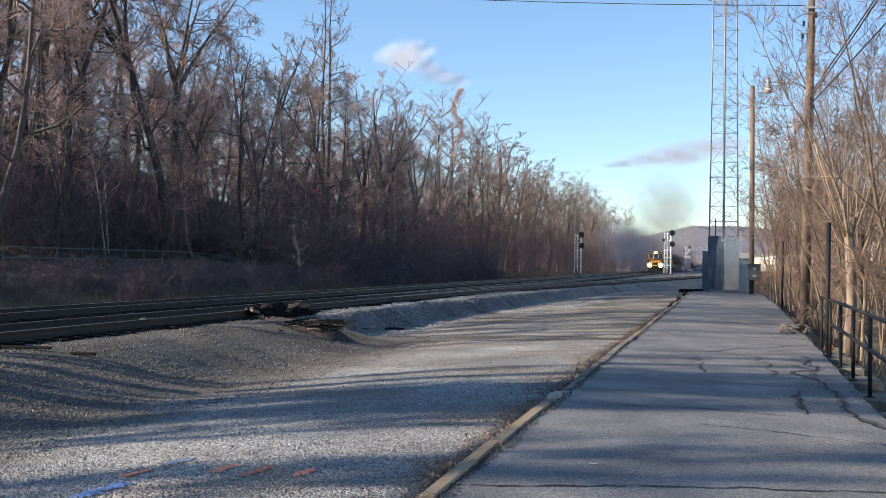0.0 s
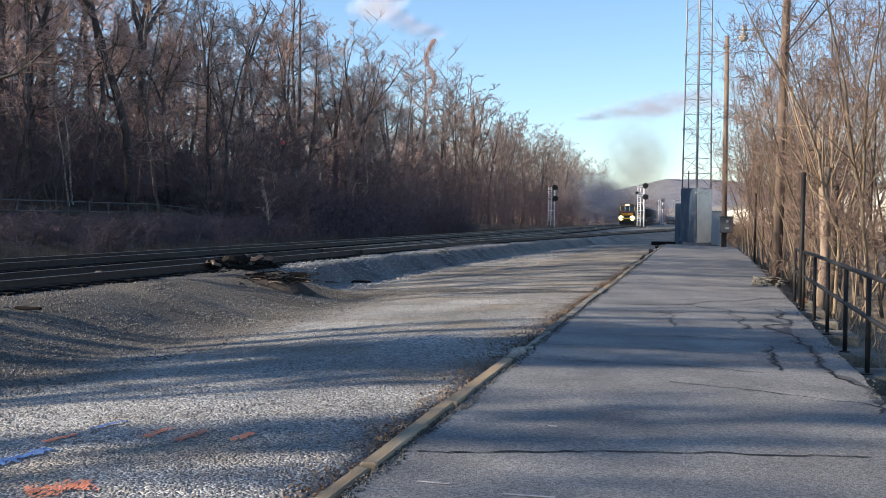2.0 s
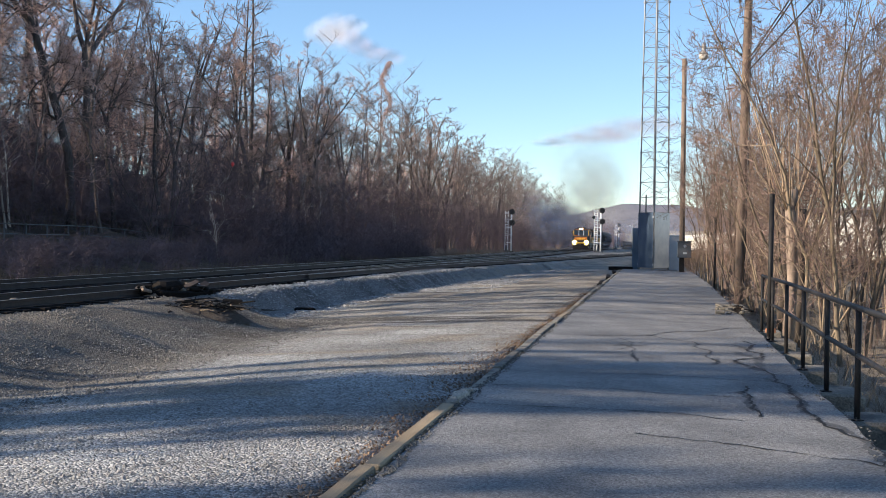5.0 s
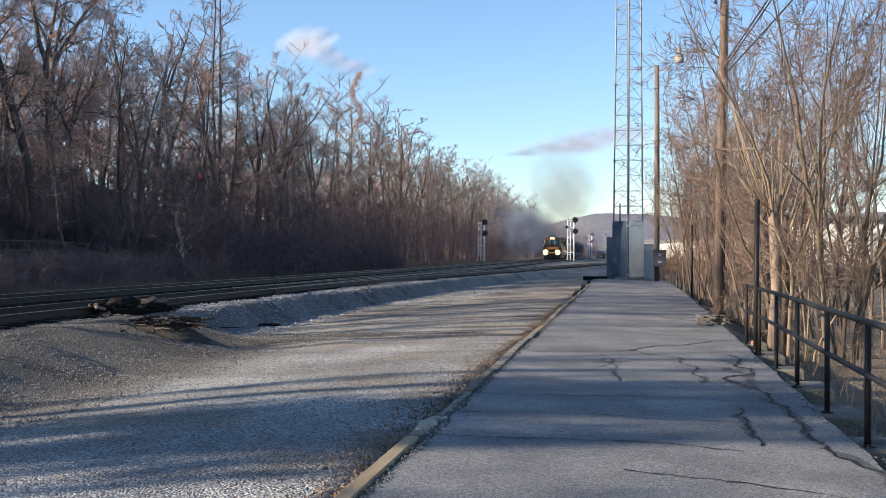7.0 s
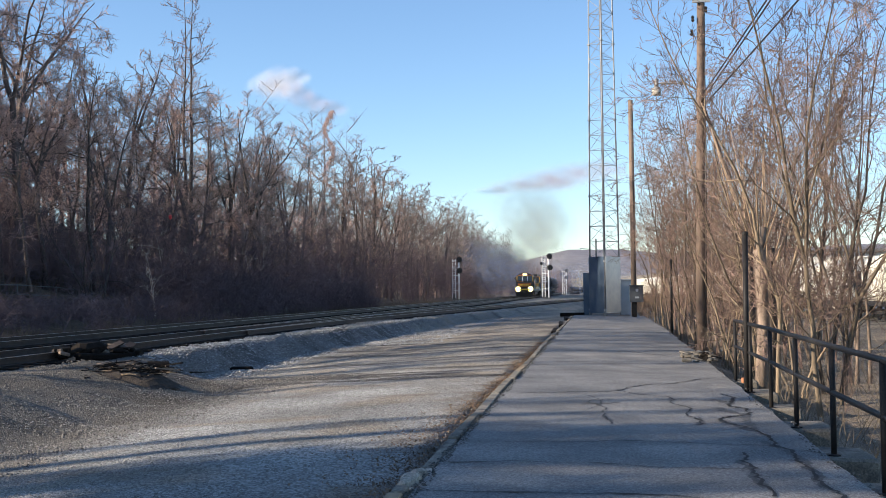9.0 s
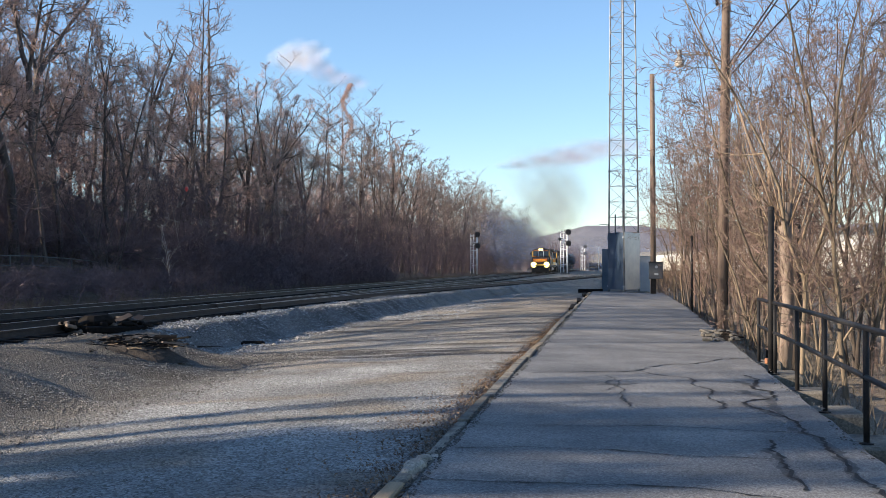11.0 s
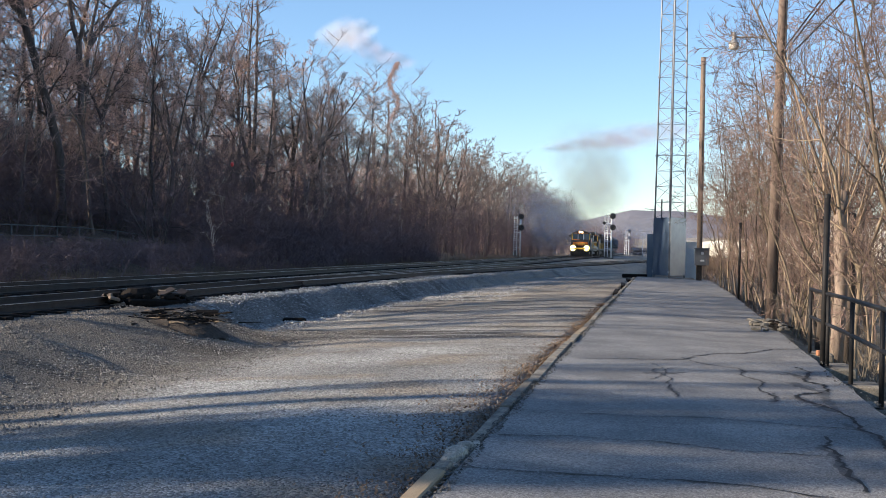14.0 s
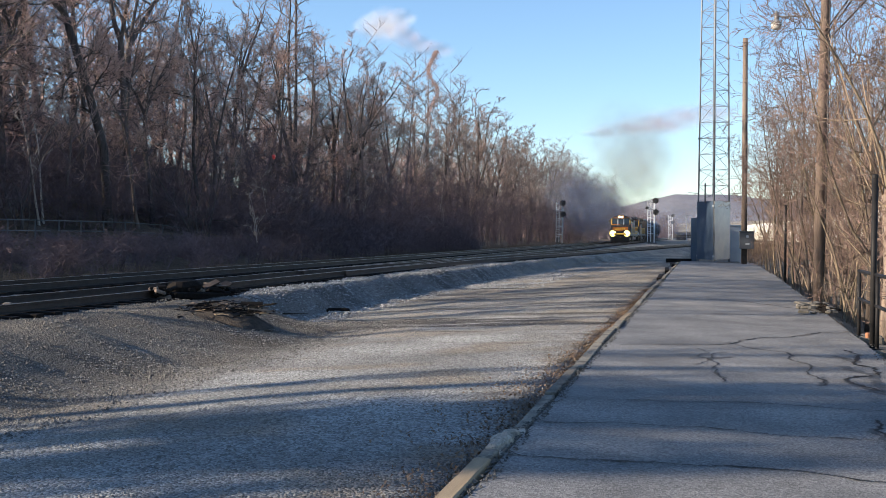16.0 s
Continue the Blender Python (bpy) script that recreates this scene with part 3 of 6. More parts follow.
def build_platform():
    p = thing("platform", (0, 0, 0), "long dark asphalt platform with sealed cracks beside the gravel lot", "platform", kind="structure")
    s = Shape()
    n_x = 12
    ys = [-9 + 0.5 * i for i in range(165)]
    for y in ys:
        for i in range(n_x + 1):
            x = -1.60 + (right_edge(y) + 1.60) * i / n_x
            z = plat_z(x) + 0.006 * noise.noise(Vector((x * 0.25, y * 0.25, 9)))
            if i == n_x:
                x += 0.05 * noise.noise(Vector((y * 1.1, 0, 4)))
            if i == 0:
                x += 0.025 * noise.noise(Vector((y * 2.3, 5, 4)))
            s.v.append(Vector((x, y, z)))
    w = n_x + 1
    for j in range(len(ys) - 1):
        for i in range(n_x):
            a = j * w + i
            s.f.append((a, a + 1, a + 1 + w, a + w))
    top = len(s.v)
    for i, j in ((0, 1), (n_x, 0)):
        o = len(s.v)
        for k in range(len(ys)):
            q = s.v[k * w + i]
            s.v.append(Vector((q.x, q.y, q.z - 0.42)))
        for k in range(len(ys) - 1):
            a, b = k * w + i, (k + 1) * w + i
            s.f.append((a, b, o + k + 1, o + k) if j else (b, a, o + k, o + k + 1))
    e = len(ys) - 1
    s.f.append((e * w, e * w + n_x, top + 2 * len(ys) - 1, top + len(ys) - 1))
    part("asphalt_slab", s, M_ASPHALT, p, smooth=False)

    def crack(points, width, seed, material=M_TAR, lift=0.006, name="crack_seal"):
        r = random.Random(seed)
        pts = []
        for (x0, y0), (x1, y1) in zip(points, points[1:]):
            n = max(2, int(math.hypot(x1 - x0, y1 - y0) / 0.08))
            for i in range(n):
                pts.append((x0 + (x1 - x0) * i / n, y0 + (y1 - y0) * i / n))
        pts.append(points[-1])
        s = Shape()
        for i, (x, y) in enumerate(pts):
            wx, wy = x * 1.7 + seed, y * 1.7
            jx = r.gauss(0, 0.014) + 0.09 * noise.noise(Vector((wx, wy, 1))) + 0.03 * noise.noise(Vector((wx * 4, wy * 4, 2)))
            jy = r.gauss(0, 0.014) + 0.09 * noise.noise(Vector((wx, wy, 5))) + 0.03 * noise.noise(Vector((wx * 4, wy * 4, 6)))
            x0, y0 = pts[max(0, i - 1)]
            x1, y1 = pts[min(len(pts) - 1, i + 1)]
            dx, dy = x1 - x0, y1 - y0
            ln = math.hypot(dx, dy) or 1
            h = 0.64 * width * (0.2 + 0.5 * r.random() + 1.1 * abs(noise.noise(Vector((x * 3.1, y * 3.1, seed))))) / 2
            for sg in (-1, 1):
                vx, vy = x + jx - sg * dy / ln * h, y + jy + sg * dx / ln * h
                s.v.append(Vector((vx, vy, plat_z(vx) + 0.006 * noise.noise(Vector((vx * 0.25, vy * 0.25, 9))) + lift)))
        for i in range(len(pts) - 1):
            s.f.append((2 * i, 2 * i + 2, 2 * i + 3, 2 * i + 1))
        part(name, s, material, p)

    # cracks across the width, then the long and branching ones on the right
    for k, (pts, wd) in enumerate([
        ([(-1.5, 12.85), (-0.8, 12.92), (-0.1, 13.0), (0.53, 12.98), (1.05, 12.82)], 0.05),
        ([(-1.5, 14.33), (-0.96, 14.42), (-0.15, 14.52), (0.52, 14.42), (1.16, 14.46)], 0.045),
        ([(-1.11, 15.65), (-0.15, 15.98), (0.41, 16.05), (0.96, 16.03), (1.63, 15.95)], 0.04),
        ([(-1.53, 7.75), (-0.8, 8.05), (-0.04, 8.35), (0.7, 8.55), (1.46, 8.79)], 0.06),
        ([(0.05, 11.75), (0.93, 11.45), (1.8, 11.15), (2.02, 10.75)], 0.045),
        ([(1.27, 15.47), (1.21, 14.91), (1.22, 14.45), (1.2, 13.88), (1.19, 13.1)], 0.075),
        ([(1.51, 17.52), (1.67, 17.19), (1.69, 16.52), (1.73, 15.73), (1.74, 15.03), (1.72, 14.26), (1.7, 13.6), (1.74, 12.9), (1.9, 12.2)], 0.085),
        ([(1.74, 21.76), (1.85, 21.15), (1.63, 19.95), (1.81, 19.65), (1.78, 18.99), (1.55, 18.62), (1.34, 18.28), (1.39, 17.88), (1.51, 17.52)], 0.10),
        ([(0.15, 22.15), (0.38, 21.39), (0.85, 21.09), (0.89, 20.11), (1.08, 19.46), (0.93, 18.93), (1.06, 18.07), (1.01, 17.65)], 0.055),
        ([(-1.4, 21.0), (-0.6, 21.4), (-0.15, 21.59), (0.15, 21.86), (0.52, 22.95), (1.19, 23.57), (1.69, 24.58), (2.01, 24.98), (2.25, 24.93)], 0.07),
        ([(0.84, 20.88), (1.15, 20.84), (1.4, 20.63), (1.66, 20.51)], 0.05),
        ([(-0.36, 20.96), (-0.12, 20.41), (-0.3, 19.9), (-0.04, 19.3), (-0.1, 18.36), (0.01, 17.54)], 0.045),
        ([(-0.36, 19.0), (-0.2, 19.5), (-0.12, 20.4), (0.1, 20.6)], 0.035),
        ([(-1.5, 27.5), (0.2, 28.3), (2.2, 28.2)], 0.06),
        ([(-1.5, 33.2), (0.6, 33.0), (1.8, 30.9), (2.3, 30.2)], 0.09),
        ([(-1.5, 41.0), (2.4, 42.0)], 0.06),
        ([(-1.5, 52.0), (2.5, 51.0)], 0.07),
        ([(1.81, 15.74), (1.92, 15.62), (2.09, 15.57)], 0.055),
        ([(1.5, 5.6), (1.3, 4.8), (1.2, 4.0)], 0.09),
        ([(1.95, 12.3), (2.0, 11.4), (1.85, 10.6)], 0.06),
    ]):
        crack(pts, wd, 100 + k)
    # dark damp stains spreading along the worst cracks
    for k, (pts, wd) in enumerate([
        ([(1.62, 16.4), (1.76, 15.2), (1.70, 13.4)], 0.20), ([(1.42, 19.7), (1.72, 18.8), (1.60, 17.4)], 0.26), ([(1.16, 15.0), (1.20, 13.5)], 0.15),
        ([(1.06, 18.4), (1.02, 17.6)], 0.14), ([(-0.08, 18.3), (0.0, 17.5)], 0.13), ([(1.36, 18.2), (1.5, 17.6), (1.66, 17.1)], 0.26), ([(1.5, 20.9), (1.78, 20.2)], 0.3), ([(1.75, 13.2), (1.95, 12.2), (1.9, 11.2)], 0.18), ([(0.1, 20.0), (-0.35, 19.7)], 0.2)]):
        crack(pts, wd, 300 + k, M_STAIN, 0.004, "damp_stain")
    # worn white survey dashes on the asphalt
    for x, y, ln, rz in ((-0.62, 6.9, 0.30, 88), (0.12, 6.75, 0.22, 80), (0.33, 6.75, 0.16, 12), (-1.2, 7.0, 0.2, 85), (0.72, 7.0, 0.05, 70), (0.9, 6.4, 0.06, 60), (-0.75, 9.0, 0.07, 80)):
        s = Shape().box(x, y, plat_z(x) + 0.006, 0.022, ln, 0.004, rz)
        part("paint_dash", s, M_WHITE_PAINT, p)


def build_curb():
    c = thing("platform_curb", (0, 0, 0), "worn concrete and timber edging blocks along the platform, some broken and shifted", "curb", kind="structure")
    r = random.Random(12)
    y = -6.0
    while y < 70:
        ln = r.uniform(1.5, 3.0)
        w = 0.115 + r.uniform(-0.015, 0.025)
        x = -1.69 + r.uniform(-0.025, 0.02)
        wood = r.random() < 0.3 or 2 < y < 10.5
        z = 0.035 + r.uniform(-0.03, 0.02)
        if 12.9 < y + ln and y < 13.9:      # the broken pale block
            y0 = 12.9
            part("curb_block", Shape().box(-1.70, (y + y0) / 2, z - 0.11, w, max(0.3, y0 - y), 0.26, 1.0, 0.012), M_CURB, c)
            for i in range(9):
                part("broken_piece", Shape().box(-1.69 + r.uniform(-.05, .05), 13.0 + i * 0.1, z - 0.09 + r.uniform(-.03, .03), r.uniform(.09, .16), r.uniform(.09, .2), 0.2, r.uniform(-30, 30), 0.02, (r.uniform(-12, 12), r.uniform(-12, 12), 0)), M_PALESTONE, c)
            y = 13.95
            continue
        part("curb_block", Shape().box(x, y + ln / 2, z - 0.11, w, ln - 0.03, 0.26, r.uniform(-0.8, 0.8), 0.012), M_CURB_WOOD if wood else M_CURB, c)
        y += ln
    # shifted timbers at the far end
    for x, yy, z, sx, sy, rz in ((-1.75, 72.4, 0.06, 1.5, 0.25, 12), (-1.98, 58.5, -0.14, 0.2, 5.0, 2), (-1.95, 50.0, -0.16, 0.2, 4.2, 1), (-1.92, 66.9, -0.08, 0.24, 4.2, 3)):
        part("timber", Shape().box(x, yy, z, sx, sy, 0.24, rz, 0.02), M_TIE, c)


def build_tracks():
    outline = [(-0.07, 0), (0.07, 0), (0.07, 0.02), (0.015, 0.035), (0.015, 0.125), (0.036, 0.135), (0.036, 0.165), (-0.036, 0.165), (-0.036, 0.135), (-0.015, 0.125), (-0.015, 0.035), (-0.07, 0.02)]
    top = [(-0.033, 0.166), (0.033, 0.166), (0.033, 0.170), (-0.033, 0.170)]
    tie = Shape().box(0, 0, 0, 2.6, 0.23, 0.18, 0, 0.012).mesh("tie", M_TIE)
    tracks = [("near", lambda y: -12.75, 4, 420, 0.0), ("far", lambda y: -17.0, 4, 420, 0.0), ("siding", siding_x, 40, 330, 0.003)]
    for name, fx, y0, y1, dz in tracks:
        t = thing("railway_track", (0, 0, 0), "rusty steel railway track on dark timber ties in stone ballast", "railway track", "tracks beside the platform", "structure")
        ys = [y0 + 4 * i for i in range(int((y1 - y0) / 4) + 1)]
        for off in (-0.7525, 0.7525):
            pts = [Vector((fx(y) + off, y, 0.18 + dz)) for y in ys]
            rail = part("rail", Shape().extrude(outline, pts), M_RAIL, t)
            part("running_surface", Shape().extrude(top, pts), M_RAILTOP, rail, "worn bright rail head")
        far_ties = Shape()
        y, k = y0, 0
        while y < y1 - 60:
            r = random.Random(int(y * 100) + len(name))
            ang = math.degrees(math.atan2(fx(y) - fx(y + 1), 1)) + r.uniform(-1, 1)
            if name == "siding" and y < 62:
                y += 0.6
                continue
            if k < (190 if name == "near" else 60):
                o = part("tie", tie, M_TIE, t)
                o.matrix_basis = Matrix.Translation((fx(y) + r.uniform(-.05, .05), y, 0.095 + dz + r.uniform(-.006, .006))) @ Matrix.Rotation(radians(ang), 4, "Z")
            else:
                far_ties.box(fx(y), y, 0.095 + dz, 2.6, 0.23, 0.18, ang)
            k += 1
            y += 0.6
        ob = part("distant_ties", far_ties, M_TIE, t)
        ob["kind"] = "stuff"


def build_stones():
    """Loose ballast on the shoulder and coarse gravel on the lot."""
    def field(n, xr, yr, size, name, material, label, density=1.4, height=None):
        u = RNG.random((n, 6))
        y = yr[0] + (yr[1] - yr[0]) * u[:, 0] ** density
        x = xr[0] + (xr[1] - xr[0]) * u[:, 1]
        keep = np.ones(n, bool)
        if height is not None:      # along the platform: x is counted from its edge
            x = x + height(y)
            z = -TILT * x + 0.002
        else:
            z = np.array([ground_z(a, b) for a, b in zip(x, y)])
        s = size * (0.5 + 0.9 * u[:, 2])
        octa = np.array([[1, 0, 0], [0, 1, 0], [-1, 0, 0], [0, -1, 0], [0, 0, 0.75]])
        a = u[:, 3] * 6.28
        v = np.repeat(octa[None], n, 0) * (0.65 + 0.6 * RNG.random((n, 5, 1)))
        c, si = np.cos(a)[:, None], np.sin(a)[:, None]
        v = np.stack([v[..., 0] * c - v[..., 1] * si, v[..., 0] * si + v[..., 1] * c, v[..., 2] + 0.25 * v[..., 0] * (u[:, 4:5] - 0.5)], -1)
        v = v * s[:, None, None] / 2 + np.stack([x, y, z + s * 0.04], -1)[:, None]
        f = np.array([[0, 1, 4], [1, 2, 4], [2, 3, 4], [3, 0, 4]])
        ff = (f[None] + 5 * np.arange(n)[:, None, None]).reshape(-1, 3)
        soup(name, v.reshape(-1, 3), ff, material, label, "gravel")
    field(32000, (-9.0, -1.85), (4, 40), 0.032, "gravel_stones", M_STONE, "loose grey gravel stones scattered over the lot", 1.5)
    field(9000, (-11.6, -8.6), (28.5, 60), 0.075, "ballast_stones", M_BALLAST, "coarse grey ballast stones on the track shoulder", 1.0)
    field(12000, (-11.6, -6.4), (9, 29), 0.045, "dirty_ballast_stones", M_DARKSTONE, "coarse stones half sunk in dark soil beside the track", 1.0)
    field(3200, (-0.045, 0.06), (4, 45), 0.026, "asphalt_crumbs", M_CRUMB, "crumbled asphalt along the broken platform edge", 1.5, lambda y: -1.60 + 0.02 * np.sin(2.1 * y) + 0.02 * np.sin(5.3 * y))
    field(700, (-0.07, 0.05), (5, 60), 0.03, "edge_rubble", M_CRUMB, "dark rubble along the crumbling platform edge", 1.0, lambda y: np.where(y < 50, 2.0 + 0.0155 * (y - 11.7), 2.6) - 0.06 * np.sin(1.3 * y))
    field(8000, (-10.5, -6.0), (45, 110), 0.10, "far_ballast_stones", M_BALLAST, "coarse grey ballast stones beside the siding", 1.2)


build_ground()
build_platform()
build_curb()
build_tracks()
build_stones()


# ---- trees ----
def kinked(base, mid, tip, r):
    """Thin three-sided twigs with one bend, all at once."""
    d = tip - base
    d /= np.linalg.norm(d, axis=1, keepdims=True) + 1e-9
    ref = np.where(np.abs(d[:, 2:3]) > 0.9, np.array([[1.0, 0, 0]]), np.array([[0, 0, 1.0]]))
    u = np.cross(d, ref)
    u /= np.linalg.norm(u, axis=1, keepdims=True) + 1e-9
    w = np.cross(d, u)
    r = np.asarray(r).reshape(-1, 1)
    turn = [math.cos(a) * u + math.sin(a) * w for a in (0, 2.094, 4.189)]
    v = np.stack([*[base + r * q for q in turn], *[mid + 0.7 * r * q for q in turn], tip], 1).reshape(-1, 3)
    o = 7 * np.arange(len(base))[:, None]
    pieces = [(0, 1, 4), (0, 4, 3), (1, 2, 5), (1, 5, 4), (2, 0, 3), (2, 3, 5), (3, 4, 6), (4, 5, 6), (5, 3, 6)]
    return v, np.concatenate([o + np.array([q]) for q in pieces])


def aside(g, d, lo, hi):
    """Directions that leave d by lo to hi degrees, each to a side of its own."""
    ref = g.normal(0, 1, d.shape)
    u = np.cross(d, ref)
    u /= np.linalg.norm(u, axis=1, keepdims=True) + 1e-9
    a = np.radians(g.uniform(lo, hi, (len(d), 1)))
    return d * np.cos(a) + u * np.sin(a)


def tree_shapes(seed, height, radius, spread=0.4, limbs=10, bare=0.3, sub=6, side=5, twigs=4, stems=1, forks=1, angle=(35, 60), rise=0.5, droop=0.0, twig_r=0.012, wob=0.05, splay=0.16, lean=0.04, sweep=0.16, fork_at=(0.3, 0.5), fork_angle=(10, 24), twig_len=(0.28, 0.6), bent=True):
    """A bare broadleaf tree: one mesh of trunk, limbs and branches, one of twigs. The trunk may part into leaders; limbs leave it in a spiral and bend upwards."""
    r, g = random.Random(seed), np.random.default_rng(seed)
    wood, crown = Shape(), Shape()
    bearers = []      # branches that carry twigs: four points, length

    def line(p, d, length, n, wander, up):
        pts, dirs = [p.copy()], [d]
        for _ in range(n):
            d = (d + Vector((r.gauss(0, wander), r.gauss(0, wander), r.gauss(0, wander) + up / n))).normalized()
            p = p + d * (length / n)
            pts.append(p.copy())
            dirs.append(d)
        return pts, dirs

    def pick(pts, dirs, f):
        x = f * (len(pts) - 1)
        i = min(int(x), len(pts) - 2)
        return pts[i].lerp(pts[i + 1], x - i), dirs[i + 1]

    def leave(d, az, deg):
        u = d.cross(Vector((math.cos(az), math.sin(az), 0.11))).normalized()
        return (d * math.cos(radians(deg)) + u * math.sin(radians(deg))).normalized()

    def bough(p, d, length, rad):
        """A limb with its branches."""
        n = 6
        pts, dirs = line(p, d, length, n, sweep, rise - droop)
        wood.tube(pts, [rad * (1 - 0.82 * i / n) for i in range(n + 1)], 5, False)
        bearers.append(([pts[3], pts[4], pts[5], pts[6]], length * 0.5))
        for k in range(sub):
            f = 0.16 + 0.82 * (k + r.random()) / sub
            q, dd = pick(pts, dirs, f)
            ln = max(0.5, length * r.uniform(0.3, 0.55) * (1.2 - 0.6 * f))
            e, _ = line(q, leave(dd, r.uniform(0, 6.28), r.uniform(28, 62)), ln, 3, sweep, 0.6 * rise - droop)
            rb = max(rad * (1 - 0.8 * f) * 0.6, 1.25 * twig_r)
            wood.tube(e, [rb, rb * 0.8, rb * 0.6, rb * 0.35], 3, False)
            bearers.append((e, ln))

    for s_i in range(stems):
        az = 2.4 * s_i + r.uniform(-0.3, 0.3)
        out = splay * (stems > 1)
        d0 = Vector((r.gauss(0, lean) + out * math.cos(az), r.gauss(0, lean) + out * math.sin(az), 1)).normalized()
        h = height * (1 if s_i == 0 else r.uniform(0.7, 1.0))
        rad = radius * (1 if s_i == 0 else r.uniform(0.6, 0.95))
        p0 = Vector((0.22 * math.cos(az) * (stems > 1), 0.22 * math.sin(az) * (stems > 1), -0.3))
        axes = []
        if forks > 1:
            cut = r.uniform(*fork_at)
            pts, dirs = line(p0, d0, h * cut + 0.3, 5, wob, 0.1)
            wood.tube(pts, [rad * (1.3 if i == 0 else 1 - 0.05 * i) for i in range(6)], 8, False)
            for k in range(forks):
                dd = leave(dirs[-1], az + 6.28 * k / forks + r.uniform(-0.4, 0.4), r.uniform(*fork_angle))
                lh = h * (1 - cut) * (1 if k == 0 else r.uniform(0.72, 1.0))
                lp, ld = line(pts[-1] - dirs[-1] * 0.1, dd, lh, 8, wob * 1.3, 0.35)
                lr = rad * (0.72 if k == 0 else r.uniform(0.5, 0.66))
                wood.tube(lp, [lr * (1 - 0.88 * i / 8) for i in range(9)], 6, False)
                axes.append((lp, ld, lr, 0.08, lh * 0.85))
            axes.append((pts, dirs, rad, max(0.5, bare), h * 0.5))
        else:
            pts, dirs = line(p0, d0, h + 0.3, 10, wob, 0.12)
            wood.tube(pts, [rad * (1.3 if i == 0 else 1.0 - 0.93 * (i / 10) ** 0.9) for i in range(11)], 8, False)
            axes.append((pts, dirs, rad, bare, h))
        for pts, dirs, ra, lo, reach in axes:
            m = max(3, round(limbs * (reach / h) ** 0.6 / stems ** 0.55))
            for k in range(m):
                f = lo + (0.985 - lo) * (k + r.random()) / m
                q, dd = pick(pts, dirs, f)
                bough(q, leave(dd, az + 2.4 * k + r.uniform(-0.5, 0.5), r.uniform(*angle)), height * spread * r.uniform(0.65, 1.1) * (1.08 - 0.68 * f) * (reach / h) ** 0.4, max(ra * (1 - 0.86 * f) * 0.55, 1.6 * twig_r))
    # side twigs on every branch, and finer ones on them
    p = np.array([[tuple(q) for q in e] for e, _ in bearers])
    ln = np.array([x for _, x in bearers])
    p, ln = np.repeat(p, side, 0), np.repeat(ln, side)
    n = len(p)
    f = (0.12 + 0.88 * (np.tile(np.arange(side), n // side) + g.random(n)) / side) * 2.999
    i = f.astype(int)
    a, b = p[np.arange(n), i], p[np.arange(n), i + 1]
    at = a + (b - a) * (f - i)[:, None]
    d = (b - a) / (np.linalg.norm(b - a, axis=1, keepdims=True) + 1e-9)
    d = aside(g, d, 22, 62) + np.array([0, 0, 0.3 * rise - droop])
    d /= np.linalg.norm(d, axis=1, keepdims=True)
    ln = np.maximum(0.22, ln * g.uniform(*twig_len, n))
    mid = at + d * (0.55 * ln)[:, None]
    d2 = aside(g, d, 5, 24) + np.array([0, 0, 0.25 * rise - droop])
    tip = mid + d2 * (0.5 * ln)[:, None]
    v, fc = kinked(at, mid, tip, np.full(n, 1.15 * twig_r)) if bent else spikes(at, tip, np.full(n, 1.3 * twig_r))
    at, mid, ln, d = (np.repeat(q, twigs, 0) for q in (at, mid, ln, d))
    n = len(at)
    at = at + (mid - at) * g.uniform(0.25, 1.7, (n, 1))
    d = aside(g, d, 18, 60) + np.array([0, 0, 0.25 * rise - droop])
    v2, f2 = spikes(at, at + d * (ln * g.uniform(0.3, 0.62, n))[:, None], np.full(n, 0.85 * twig_r))
    crown.v = np.concatenate([v, v2]).tolist()
    crown.f = fc.tolist() + (f2 + len(v)).tolist()
    return wood, crown


def tree_kind(name, label, category, shapes, m_wood, m_twig, group):
    t = thing(name, (0, 0, 0), label, category, group)
    part("trunk", shapes[0], m_wood, t, smooth=True)
    part("crown", shapes[1], m_twig, t)
    return t


USED = set()


def plant(base, x, y, scale, rz, dz=0.0, z=None):
    zz = (ground_z(x, y) if z is None else z) + dz
    m = Matrix.Translation((x, y, zz)) @ Matrix.Rotation(rz, 4, "Z")
    if base.name not in USED:
        USED.add(base.name)
        base.matrix_basis = m @ Matrix.Diagonal((scale, scale, scale, 1))
        return base
    t = copy_thing(base, m)
    t.scale = (scale, scale, scale)
    return t


